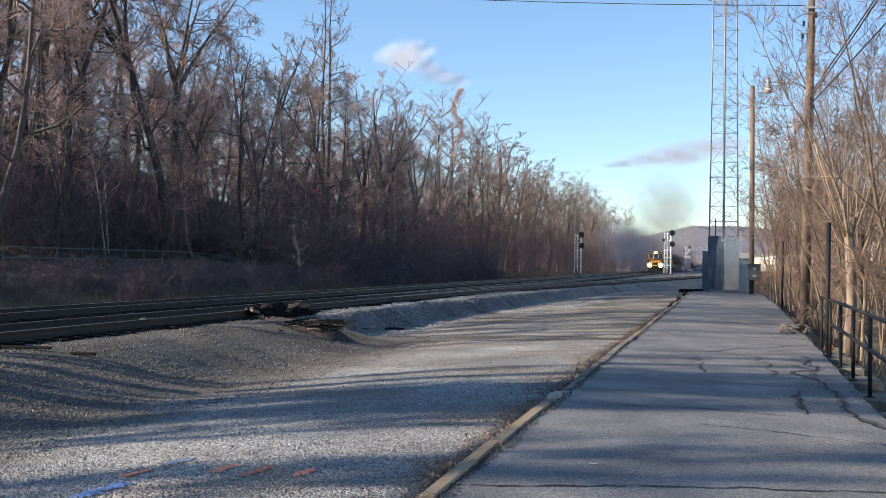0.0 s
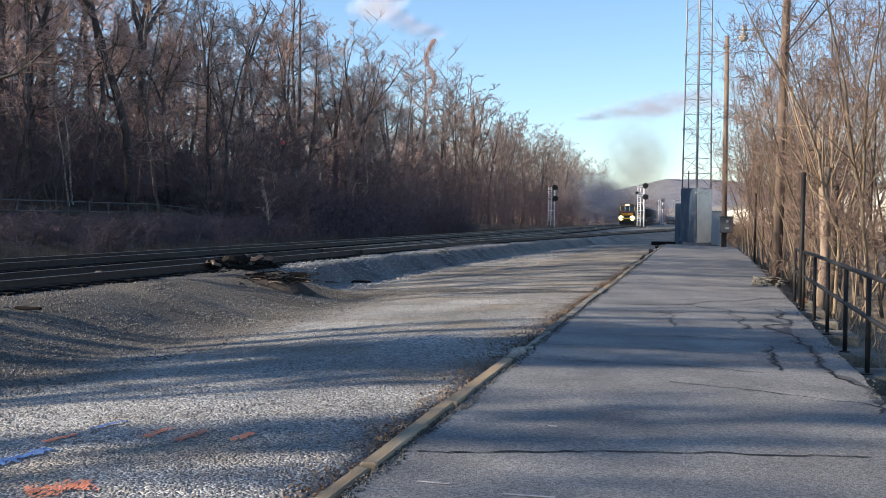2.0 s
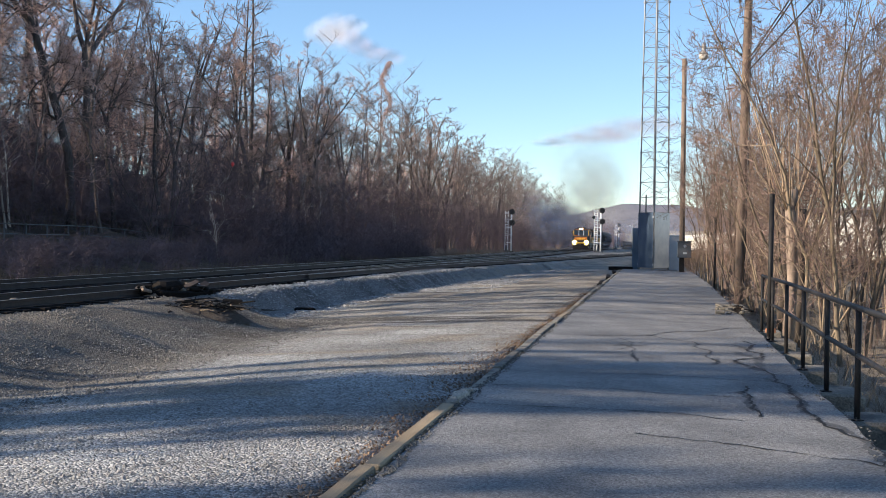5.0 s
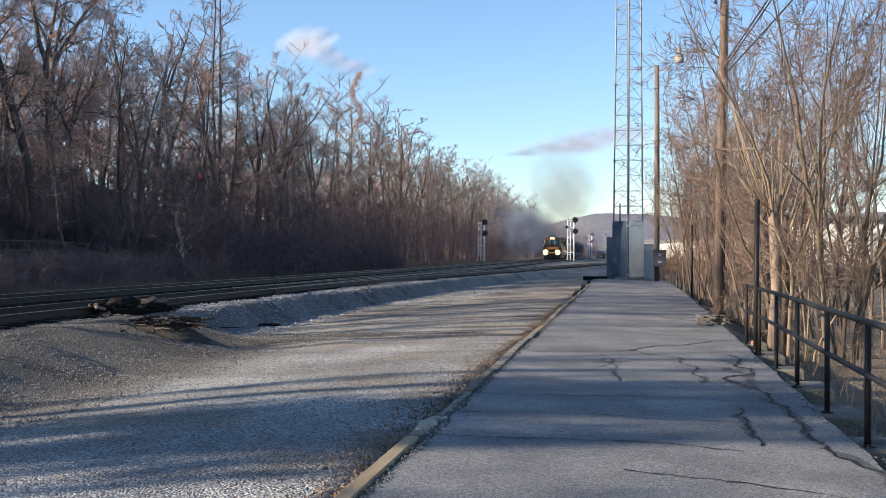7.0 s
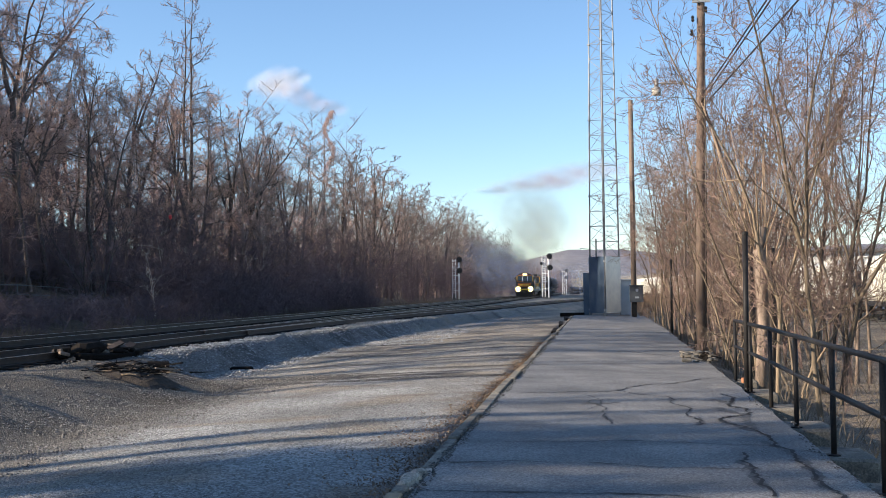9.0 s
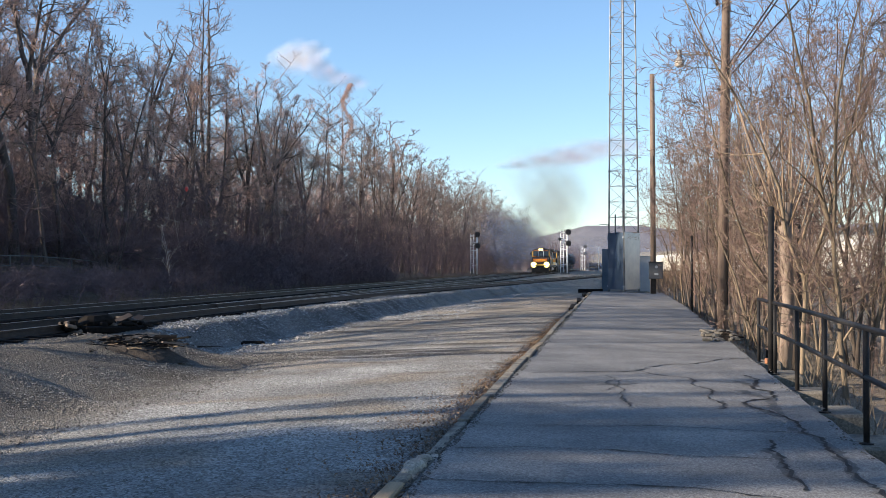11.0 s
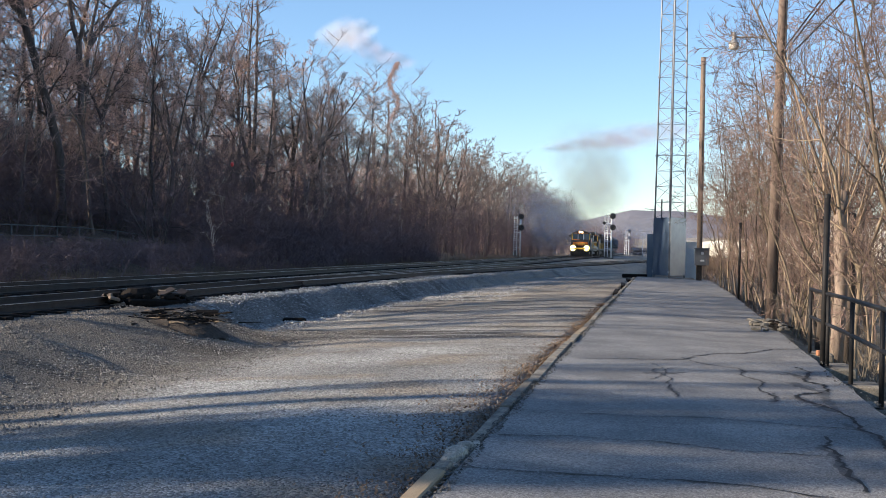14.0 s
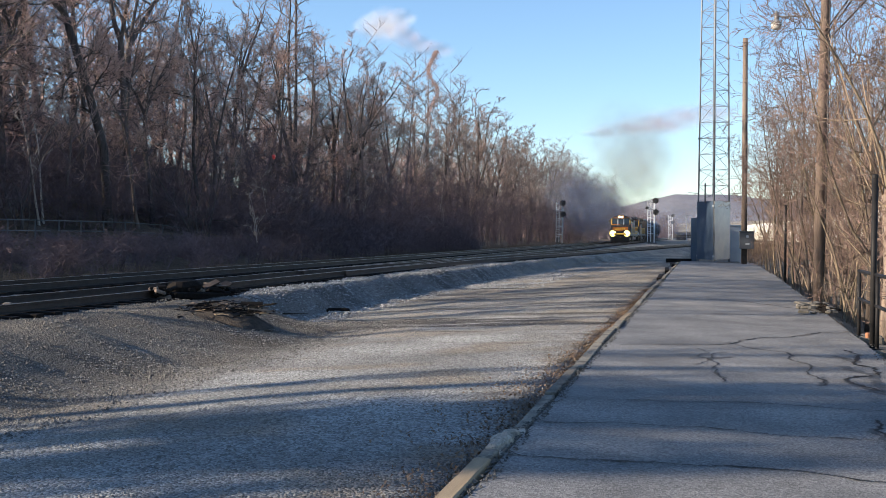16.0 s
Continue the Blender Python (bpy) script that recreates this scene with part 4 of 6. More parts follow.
def fuzzy_woods(name, x, y, z, h, spread, limbs, sub, twigs, r0, material, label, category="woods", bare=0.2, rng=RNG):
    """Many bare trees in one mesh: stem, limbs, branches and twigs of thin tapering spikes."""
    vs, fs, off = [], [], 0

    def add(b, t, rad):
        nonlocal off
        v, f = spikes(b, t, rad)
        vs.append(v)
        fs.append(f + off)
        off += len(v)

    def grow(b, t, hh, count, reach, lo, lift, rad):
        b, t, hh, rad = np.repeat(b, count, 0), np.repeat(t, count, 0), np.repeat(hh, count), np.repeat(rad, count)
        w = rng.random((len(b), 5))
        q = b + (t - b) * (lo + (0.97 - lo) * w[:, :1])
        a = w[:, 1] * 6.283
        k = reach * hh * (0.4 + 0.6 * w[:, 2]) * (1.25 - 0.8 * (w[:, 0]))
        e = q + np.stack([np.cos(a) * k, np.sin(a) * k, k * (lift * w[:, 3] + 0.25)], 1)
        add(q, e, rad)
        return q, e, hh, rad

    n = len(x)
    base = np.stack([x, y, z - 0.2], 1)
    top = base + np.stack([rng.normal(0, 0.06, n) * h, rng.normal(0, 0.06, n) * h, h], 1)
    add(base, top, r0 * np.ones(n))
    q, e, hh, rr = grow(base, top, h, limbs, spread, bare, 1.1, 0.42 * r0 * np.ones(n))
    q, e, hh, rr = grow(q, e, hh, sub, spread * 0.42, 0.15, 0.8, rr * 0.5)
    grow(q, e, hh, twigs, spread * 0.2, 0.1, 0.7, rr * 0.6)
    return soup(name, np.concatenate(vs), np.concatenate(fs), material, label, category)


def build_woods():
    L1 = "tall bare broadleaf tree on the wooded bank"
    L2 = "slender bare tree with fine reddish twigs on the bank"
    L3 = "pale-barked bare sapling at the foot of the bank"
    def broad(seed, fine):
        return tree_kind("woodland_tree", L1, "tree", tree_shapes(seed, 18.5, 0.22, 0.38, 10, 0.22, *((7, 7, 3) if fine else (4, 4, 2)), forks=1 + seed % 3, angle=(45, 88), rise=0.16, droop=0.02, twig_r=0.0165 if fine else 0.025, wob=0.07, sweep=0.24, lean=0.06, twig_len=(0.3, 0.62), bent=False, fork_at=(0.35, 0.55)), M_BARK_DARK, M_TWIG if fine else M_TWIG_HAZED, "trees on the bank")

    def slender(seed, fine):
        return tree_kind("slender_tree", L2, "tree", tree_shapes(seed, 15.5, 0.12, 0.31, 14, 0.12, *((5, 7, 3) if fine else (3, 4, 3)), forks=1 + seed % 2, angle=(35, 78), rise=0.28, twig_r=0.0155 if fine else 0.024, wob=0.07, sweep=0.22, lean=0.07, twig_len=(0.3, 0.62), bent=False), M_BARK, M_TWIG if fine else M_TWIG_HAZED, "trees on the bank")
    big, big_far = [broad(20 + i, True) for i in range(4)], [broad(30 + i, False) for i in range(4)]
    slim, slim_far = [slender(40 + i, True) for i in range(4)], [slender(50 + i, False) for i in range(4)]
    bushy = [tree_kind("understory_tree", "low twiggy bare tree in the thicket", "tree", tree_shapes(60 + i, 7.0, 0.055, 0.34, 13, 0.06, 3, 5, 2, stems=4, angle=(28, 70), rise=0.3, twig_r=0.013, wob=0.1, splay=0.32, sweep=0.2, bent=False), M_BARK_DARK, M_BRUSH_SHADE, "thicket at the foot of the bank") for i in range(4)]
    pale = [tree_kind("pale_sapling", L3, "tree", tree_shapes(80 + i, 7, 0.06, 0.26, 6, 0.3, 3, 3, 2, stems=2, rise=0.5, twig_r=0.010), M_BIRCH, M_BIRCH, "pale saplings") for i in range(2)]
    vase = [tree_kind("vase_crowned_tree", "tall bare tree with a rounded vase-shaped crown", "tree", tree_shapes(90 + i, 18, 0.24, 0.24, 10, 0.4, 5, 5, 3, forks=4, angle=(18, 42), rise=0.35, twig_r=0.02, wob=0.035, fork_at=(0.3, 0.36), fork_angle=(14, 26), bent=False), M_BARK_DARK, M_TWIG, "trees on the bank") for i in range(2)]
    r = random.Random(5)
    # the edge of the woods along the tracks, thinning into the distance
    y = 24.0
    while y < 270:
        step = (2.6 if y > 46 else 4.5) + y * 0.012
        x = -31.5 - r.uniform(0, 5) + 4.0 * smooth01((y - 130) / 200)
        plant(r.choice(slim + big if y < 118 else slim_far + big_far[:2]), x, y, r.uniform(0.74, 1.02) * (1 + 0.22 * smooth01((y - 100) / 60)), r.uniform(0, 6.28))
        if y > 135:
            plant(r.choice(slim_far), x + r.uniform(1.5, 3.5), y + r.uniform(-2, 2), r.uniform(1.05, 1.25), r.uniform(0, 6.28))
        if y < 150 and r.random() < 0.6:
            plant(r.choice(bushy), x + r.uniform(2.0, 4.5), y + r.uniform(-1.5, 1.5), r.uniform(0.75, 1.55), r.uniform(0, 6.28))
        y += step * r.uniform(0.7, 1.3)
    for _ in range(42):
        y = 56 + 150 * r.random() ** 1.2
        x = -38 - r.uniform(0, 22) + 3.0 * smooth01((y - 130) / 200)
        plant(r.choice(big_far + slim_far), x, y, r.uniform(0.9, 1.2) * (1 - 0.2 * smooth01((y - 85) / 30)), r.uniform(0, 6.28))
    for x, y, s in ((-37, 50, 1.15), (-42, 56, 1.3), (-33, 61, 1.25), (-44, 68, 1.35), (-39, 74, 1.25), (-47, 60, 1.4), (-41, 88, 1.1), (-50, 80, 1.25), (-44, 104, 1.1), (-37, 57, 1.2), (-43, 63, 1.3), (-49, 70, 1.4), (-34.5, 66, 1.1), (-46, 78, 1.2)):
        plant(r.choice(big if x > -40 else big_far), x, y, s, r.uniform(0, 6.28))
    for k, (x, y, s) in enumerate(((-30.5, 150, 1.08), (-31.5, 170, 0.95), (-32.0, 104, 0.95), (-33.0, 187, 1.0))):
        plant(vase[k % 2], x, y, s, 1.3 * k)
    for x, y, s, rz in ((-33.5, 55.5, 1.2, 2.0), (-28.0, 74, 0.8, 4.0), (-29, 95, 0.9, 0.5), (-27, 118, 0.8, 2.5), (-25.8, 65.6, 0.6, 2.0), (-25.3, 102, 0.5, 1.1)):
        plant(r.choice(pale), x, y, s, rz)
    # deeper woods behind the edge
    n = 250
    u = RNG.random((n, 3))
    y = 42 + 230 * u[:, 0] ** 1.35
    x = -40 - 30 * u[:, 1] + 6 * np.clip((y - 130) / 120, 0, 1)
    z = np.array([ground_z(a, b) for a, b in zip(x, y)])
    fuzzy_woods("deep_woods", x, y, z, 9.0 + 5 * u[:, 2], 0.38, 13, 5, 5, 0.15, M_TWIG, "bare woods deeper on the bank", bare=0.06)
    # the far stretch of the woods' edge
    n = 120
    u = RNG.random((n, 3))
    y = 95 + 250 * u[:, 0]
    x = -28.5 - 14 * u[:, 1] + 4 * np.clip((y - 130) / 200, 0, 1)
    z = np.array([ground_z(a, b) for a, b in zip(x, y)])
    fuzzy_woods("far_woods", x, y, z, 13.5 + 7.5 * u[:, 2], 0.28, 15, 5, 4, 0.15, M_TWIG_HAZED, "bare woods along the far stretch of track", bare=0.1)
    # the same woods go on to the side of the viewer and shade the lot and the platform: stands and gaps along the bank
    shade = np.random.default_rng(21)
    lean_back = math.tan(radians(SUN_AZ - 270))      # along the sun's line
    def stand(name, strips, spread, limbs, sub, twigs, r0, material, label, bare):
        x, y, h = [], [], []
        for lo, hi, count, h0, h1 in strips:
            u = shade.random((count, 3))
            px = -29.0 - 9 * u[:, 1]
            x.append(px)
            y.append(lo + (hi - lo) * (np.arange(count) + u[:, 0]) / count - lean_back * (px + 31))
            h.append(h0 + (h1 - h0) * u[:, 2])
        x, y, h = np.concatenate(x), np.concatenate(y), np.concatenate(h)
        z = np.array([ground_z(a, b) for a, b in zip(x, y)])
        fuzzy_woods(name, x, y, z, h, spread, limbs, sub, twigs, r0, material, label, bare=bare, rng=shade)
    stand("woods_behind", [(-60, -20, 8, 9, 15), (-12, -6, 6, 10.5, 13.5)], 0.27, 12, 4, 3, 0.22, M_TWIG, "bare woods along the bank", 0.2)
    stand("low_stand", [(0.3, 3.1, 14, 10.2, 11.6), (-4.0, -2.8, 3, 10.4, 12.4)], 0.17, 15, 5, 4, 0.235, M_TWIG, "dense stand of bare trees on the bank", 0.72)
    stand("high_crowned_stand", [(4.1, 5.9, 6, 13.6, 15.6), (-0.8, -0.3, 3, 13.2, 14.5)], 0.12, 15, 5, 4, 0.25, M_TWIG, "stand of bare trees with high crowns on the bank", 0.8)
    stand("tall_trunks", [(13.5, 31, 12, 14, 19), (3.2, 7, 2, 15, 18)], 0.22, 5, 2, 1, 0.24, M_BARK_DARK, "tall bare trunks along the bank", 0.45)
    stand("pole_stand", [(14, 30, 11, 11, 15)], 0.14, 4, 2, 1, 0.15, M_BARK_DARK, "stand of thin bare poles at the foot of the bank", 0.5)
    # a tall pair of stems above the rest, and a vine-hung trunk
    twin = tree_kind("twin_stem_tree", "very tall bare tree with two straight stems above the woods", "tree", tree_shapes(301, 28, 0.27, 0.2, 22, 0.42, 5, 4, 3, lean=0.015, stems=2, rise=0.3, twig_r=0.016, wob=0.03, splay=0.035, angle=(45, 82), sweep=0.2), M_BARK_DARK, M_TWIG, "trees on the bank")
    plant(twin, -37.2, 100, 1.0, 0.4)
    w, c = tree_shapes(310, 19.5, 0.2, 0.17, 14, 0.35, 5, 4, 3, rise=0.3, droop=0.12, twig_r=0.016)
    rr = random.Random(9)
    for _ in range(800):
        h = 20 - 12 * rr.random() ** 1.6
        a = rr.uniform(0, 6.28)
        wob = 0.5 * math.sin(h * 1.3)
        p = Vector((wob + 0.16 * math.cos(a), 0.16 * math.sin(a), h))
        c.tube([p, p + Vector((rr.gauss(0, 0.3), rr.gauss(0, 0.3), -rr.uniform(0.1, 1.0)))], [0.022, 0], 3, False)
    vine = tree_kind("vine_hung_tree", "dead trunk hung with matted brown vines above the woods", "tree", (w, c), M_BARK, M_TWIG, "trees on the bank")
    plant(vine, -31.6, 131, 1.11, 0)
    # thicket: shrubs of stems, branches and twigs
    n, low = 960, 380
    u = RNG.random((n, 4))
    y = np.concatenate([33 + 85 * u[:low, 0], 20 + 250 * u[low:, 0] ** 1.4])
    x = np.concatenate([-22.3 - 8.5 * u[:low, 1], -25.0 - 30 * u[low:, 1] ** 1.3]) + 2.5 * np.clip((y - 130) / 200, 0, 1)
    z = np.array([ground_z(a, b) for a, b in zip(x, y)])
    h = np.concatenate([1.6 + 2.6 * u[:low, 2], 1.8 + 8.0 * u[low:, 2] ** 1.15]) * np.clip((-20.4 - x) / 5.0, 0.35, 1)
    h = np.where((y < 66) & (x > -32.0), np.minimum(h, 1.45 + 0.25 * u[:, 3] - np.maximum(z, -0.2)), h)
    back = 150                               # taller undergrowth up the bank behind the fence
    k = np.random.default_rng(77).random((back, 3))
    xb, yb = -32.3 - 11 * k[:, 0], 38 + 38 * k[:, 1]
    x, y, h = np.concatenate([x, xb]), np.concatenate([y, yb]), np.concatenate([h, 1.6 + 2.6 * k[:, 2]])
    z = np.concatenate([z, [ground_z(a, b) for a, b in zip(xb, yb)]])
    n += back
    vs, fs, off = [], [], 0

    def add(b, t, rad):
        nonlocal off
        v, f = spikes(b, t, rad)
        vs.append(v)
        fs.append(f + off)
        off += len(v)

    def grow(b, t, hh, count, reach, lift, rad):
        """count side stems from each stem; returns their ends and heights."""
        b, t, hh = np.repeat(b, count, 0), np.repeat(t, count, 0), np.repeat(hh, count)
        w = RNG.random((len(b), 4))
        q = b + (t - b) * (0.2 + 0.75 * w[:, :1])
        e = q + np.stack([(w[:, 1] - .5) * reach * hh, (w[:, 2] - .5) * reach * hh, hh * (lift * w[:, 3] - 0.04)], 1)
        add(q, e, np.full(len(q), rad))
        return q, e, hh

    base = np.stack([x, y, z - 0.1], 1)
    b5, h5 = np.repeat(base, 5, 0) + np.concatenate([RNG.normal(0, 0.35, (5 * n, 2)), np.zeros((5 * n, 1))], 1), np.repeat(h, 5)
    t5 = b5 + np.stack([RNG.normal(0, 0.28, 5 * n) * h5, RNG.normal(0, 0.28, 5 * n) * h5, h5 * RNG.uniform(0.6, 1.0, 5 * n)], 1)
    add(b5, t5, 0.022 + 0.012 * RNG.random(5 * n))
    q, e, hh = grow(b5, t5, h5, 5, 0.9, 0.5, 0.016)
    grow(q, e, hh, 5, 0.5, 0.25, 0.014)
    soup("thicket", np.concatenate(vs), np.concatenate(fs), M_BRUSH_SHADE, "dense brown leafless thicket at the foot of the wooded bank", "thicket")
    # dry grass strip between ballast and thicket
    n = 9000
    u = RNG.random((n, 5))
    y = 14 + 150 * u[:, 0] ** 1.6
    x = -20.3 - 4.5 * u[:, 1]
    z = np.array([ground_z(a, b) for a, b in zip(x, y)])
    base = np.stack([x, y, z - 0.02], 1)
    v, f = spikes(base, base + np.stack([(u[:, 2] - .5) * 0.4, (u[:, 3] - .5) * 0.4, 0.15 + 0.4 * u[:, 4]], 1), np.full(n, 0.012))
    soup("dry_grass", v, f, M_GRASS, "strip of dry tan grass beside the tracks", "grass")
    # distant woods closing the line of the bank
    n = 5000
    u = RNG.random((n, 6))
    y = 330 + 700 * u[:, 0]
    x = -30 - 60 * u[:, 1] + 12 * np.clip((y - 330) / 400, 0, 1)
    z = np.array([ground_z(a, b) for a, b in zip(x, y)])
    base = np.stack([x, y, z], 1)
    v, f = spikes(base, base + np.stack([(u[:, 2] - .5) * 6, (u[:, 3] - .5) * 6, 8 + 9 * u[:, 4]], 1), 0.12 + 0.15 * u[:, 5])
    soup("distant_woods", v, f, M_BRUSH_SHADE, "distant bare woods along the railway", "woods")


def build_right_trees():
    kinds = [tree_kind("roadside_tree", "many-stemmed bare tree with sunlit tan bark beside the platform", "tree",
                       tree_shapes(500 + i, 10.5, 0.062, 0.35, 14, 0.22, 6, 4, 3, stems=(3, 4, 5, 3, 4)[i], angle=(24, 52), rise=0.42, twig_r=0.0058, wob=0.075, splay=0.13, sweep=0.16), M_BARK_NEAR, M_TWIG_NEAR, "trees along the platform") for i in range(5)]
    r = random.Random(77)
    spots = [(4.9, 30.5, 0.9), (3.7, 34.0, 0.85), (6.3, 33.5, 0.95), (4.2, 38.5, 0.95), (3.6, 42.0, 0.85), (5.6, 37.0, 1.05),
             (3.4, 46.5, 0.95), (4.8, 44.5, 1.05), (3.5, 51.0, 1.0), (3.2, 55.5, 0.95), (3.3, 60.5, 0.95), (3.0, 65.5, 0.85), (5.2, 54.0, 1.0), (4.1, 58.0, 0.8), (6.8, 42.0, 1.05), (6.9, 49.0, 1.0), (4.4, 63.0, 0.75)]
    for x, y, s in spots:
        plant(r.choice(kinds), x + 0.3 + r.uniform(-.2, .2), y + r.uniform(-.5, .5), s * r.uniform(0.92, 1.08), r.uniform(0, 6.28))
    # clumps of crooked tan stems behind the railing
    clump = [tree_kind("sapling_clump", "clump of crooked sunlit tan stems behind the railing", "tree",
                       tree_shapes(560 + i, 6.5, 0.05, 0.26, 14, 0.2, 4, 4, 2, stems=5, angle=(22, 50), rise=0.45, twig_r=0.0055, wob=0.1, splay=0.16), M_TANBARK, M_TWIG_NEAR, "sapling clumps") for i in range(3)]
    for x, y, s in ((4.0, 29.4, 0.8), (3.6, 34.0, 1.0), (3.7, 40.3, 1.0), (3.5, 47.5, 1.0), (3.4, 36.8, 0.9)):
        plant(r.choice(clump), x + 0.2, y, 0.9 * s * r.uniform(0.9, 1.1), r.uniform(0, 6.28))
    # forked olive-tan trunks close behind the end of the railing
    thick = [tree_kind("trackside_tree", "forked olive-tan trunk with ascending branches close behind the railing", "tree",
                       tree_shapes(594 + i, 9.6, 0.054, 0.36, 14, 0.26, 6, 5, 3, forks=(2, 3, 2)[i], lean=0.035, angle=(34, 66), rise=0.3, twig_r=0.0056, wob=0.09, sweep=0.18, fork_at=(0.22, 0.34), fork_angle=(14, 30)), M_TANBARK, M_TWIG_NEAR, "trackside trees") for i in range(3)]
    for k, (x, y, s, rz) in enumerate(((3.35, 26.9, 0.98, 0.4), (3.95, 25.6, 1.02, 2.2), (4.9, 28.3, 1.0, 4.4), (3.6, 30.8, 0.95, 5.2), (3.0, 48.0, 0.8, 1.0), (2.9, 56.5, 0.85, 3.0), (2.8, 63.0, 0.8, 0.2), (3.2, 40.0, 0.9, 2.0))):
        plant(thick[k % 3], x, y, s, rz)
    # a thin pale sapling out in the grass
    plant(tree_kind("thin_sapling", "thin crooked pale sapling in the dry grass", "tree", tree_shapes(640, 2.6, 0.035, 0.3, 5, 0.35, 3, 2, 2, angle=(25, 50), twig_r=0.005, wob=0.14, lean=0.15), M_PALEWOOD, M_PALEWOOD, "thin saplings"), 5.2, 26.0, 1.0, 1.0)
    # cut-back stump with long pale shoots behind the railing
    rr = random.Random(3)
    for x, y, ht, reach in ((3.5, 32.2, 3.0, 1.6), (3.1, 27.3, 2.9, 1.5), (3.35, 27.9, 2.6, 1.2)):
        t = thing("cut_back_tree", (x, y, ground_z(x, y)), "cut-back tree stump sprouting long pale straight shoots", "tree", "cut-back trees")
        part("trunk", Shape().tube([Vector((0, 0, -0.2)), Vector((0.1, 0.05, ht * 0.5)), Vector((0.05, 0.1, ht)), Vector((0.1, 0.1, ht + 0.5))], [0.14, 0.12, 0.13, 0.1], 8), M_BARK_NEAR, t, smooth=True)
        for i in range(7):
            a, b = rr.uniform(0, 6.28), rr.uniform(0.05, 0.55)
            p = Vector((0.05, 0.1, ht - rr.uniform(0, 0.3)))
            d = Vector((math.cos(a) * b, math.sin(a) * b, 1)).normalized()
            ln = reach * rr.uniform(1.1, 2.1)
            q = p + d * ln * 0.5 + Vector((0, 0, 0.1))
            part("shoot", Shape().tube([p, q, p + d * ln + Vector((0, 0, 0.5))], [0.022, 0.015, 0.005], 5), M_PALEWOOD, t, smooth=True)
    n = 14
    u = RNG.random((n, 3))
    y = 8 + 24 * u[:, 0]
    x = 3.2 + 0.02 * y + 4.5 * u[:, 1]
    z = np.array([ground_z(a, b) for a, b in zip(x, y)])
    fuzzy_woods("brambles", x, y, z, 0.6 + 0.7 * u[:, 2], 0.6, 8, 6, 4, 0.015, M_TWIG_NEAR, "tangled leafless brambles behind the railing", "brambles", 0.05)
    # twiggy shrubs filling the belt past the utility pole
    n = 66
    u = RNG.random((n, 3))
    y = 37 + 34 * u[:, 0]
    x = 3.2 + 0.004 * y + 4.5 * u[:, 1] ** 1.4
    z = np.array([ground_z(a, b) for a, b in zip(x, y)])
    fuzzy_woods("shrub_belt", x, y, z, 3.2 + 3.6 * u[:, 2], 0.36, 12, 5, 5, 0.034, M_TWIG_NEAR, "dense reddish twiggy shrubs along the platform", "shrubs", 0.12)
    # tall dry grass beyond the railing
    n = 900
    u = RNG.random((n, 6))
    tuft = RNG.random((36, 2))[RNG.integers(0, 36, n)]
    x, y = 4.2 + 2.6 * tuft[:, 0] + 0.25 * (u[:, 0] - .5), 16 + 9 * tuft[:, 1] + 0.25 * (u[:, 1] - .5)
    z = np.array([ground_z(a, b) for a, b in zip(x, y)])
    base = np.stack([x, y, z - 0.02], 1)
    v, f = spikes(base, base + np.stack([(u[:, 2] - .5) * 0.5, (u[:, 3] - .5) * 0.5, 0.3 + 0.5 * u[:, 4]], 1), np.full(n, 0.006))
    soup("tall_grass", v, f, M_STRAW, "tufts of tall dry straw-coloured grass beyond the railing", "grass")
    # low tangle, vines and dry weeds under them
    n = 2600
    u = RNG.random((n, 8))
    y = 8 + 75 * u[:, 0] ** 1.2
    x = 2.75 + 0.012 * y + 6.5 * u[:, 1] ** 1.6
    z = np.array([ground_z(a, b) for a, b in zip(x, y)])
    h = 0.15 + 0.75 * u[:, 2] ** 1.8
    base = np.stack([x, y, z - 0.05], 1)
    mid = base + np.stack([(u[:, 3] - .5) * 1.1 * h, (u[:, 4] - .5) * 1.1 * h, h], 1)
    v1, f1 = spikes(base, mid, 0.005 + 0.008 * u[:, 5])
    q = base + (mid - base) * 0.5
    v2, f2 = spikes(q, q + np.stack([(u[:, 6] - .5) * h, (u[:, 7] - .5) * h, 0.4 * h], 1), np.full(n, 0.005))
    soup("weeds", np.concatenate([v1, v2]), np.concatenate([f1, f2 + len(v1)]), M_GRASS, "dry tan weeds and brambles beyond the railing", "weeds")


build_woods()
build_right_trees()


# ---- railing, poles, tower ----
def rail_x(y):
    return 2.15 + 0.0142 * (y - 11.6)


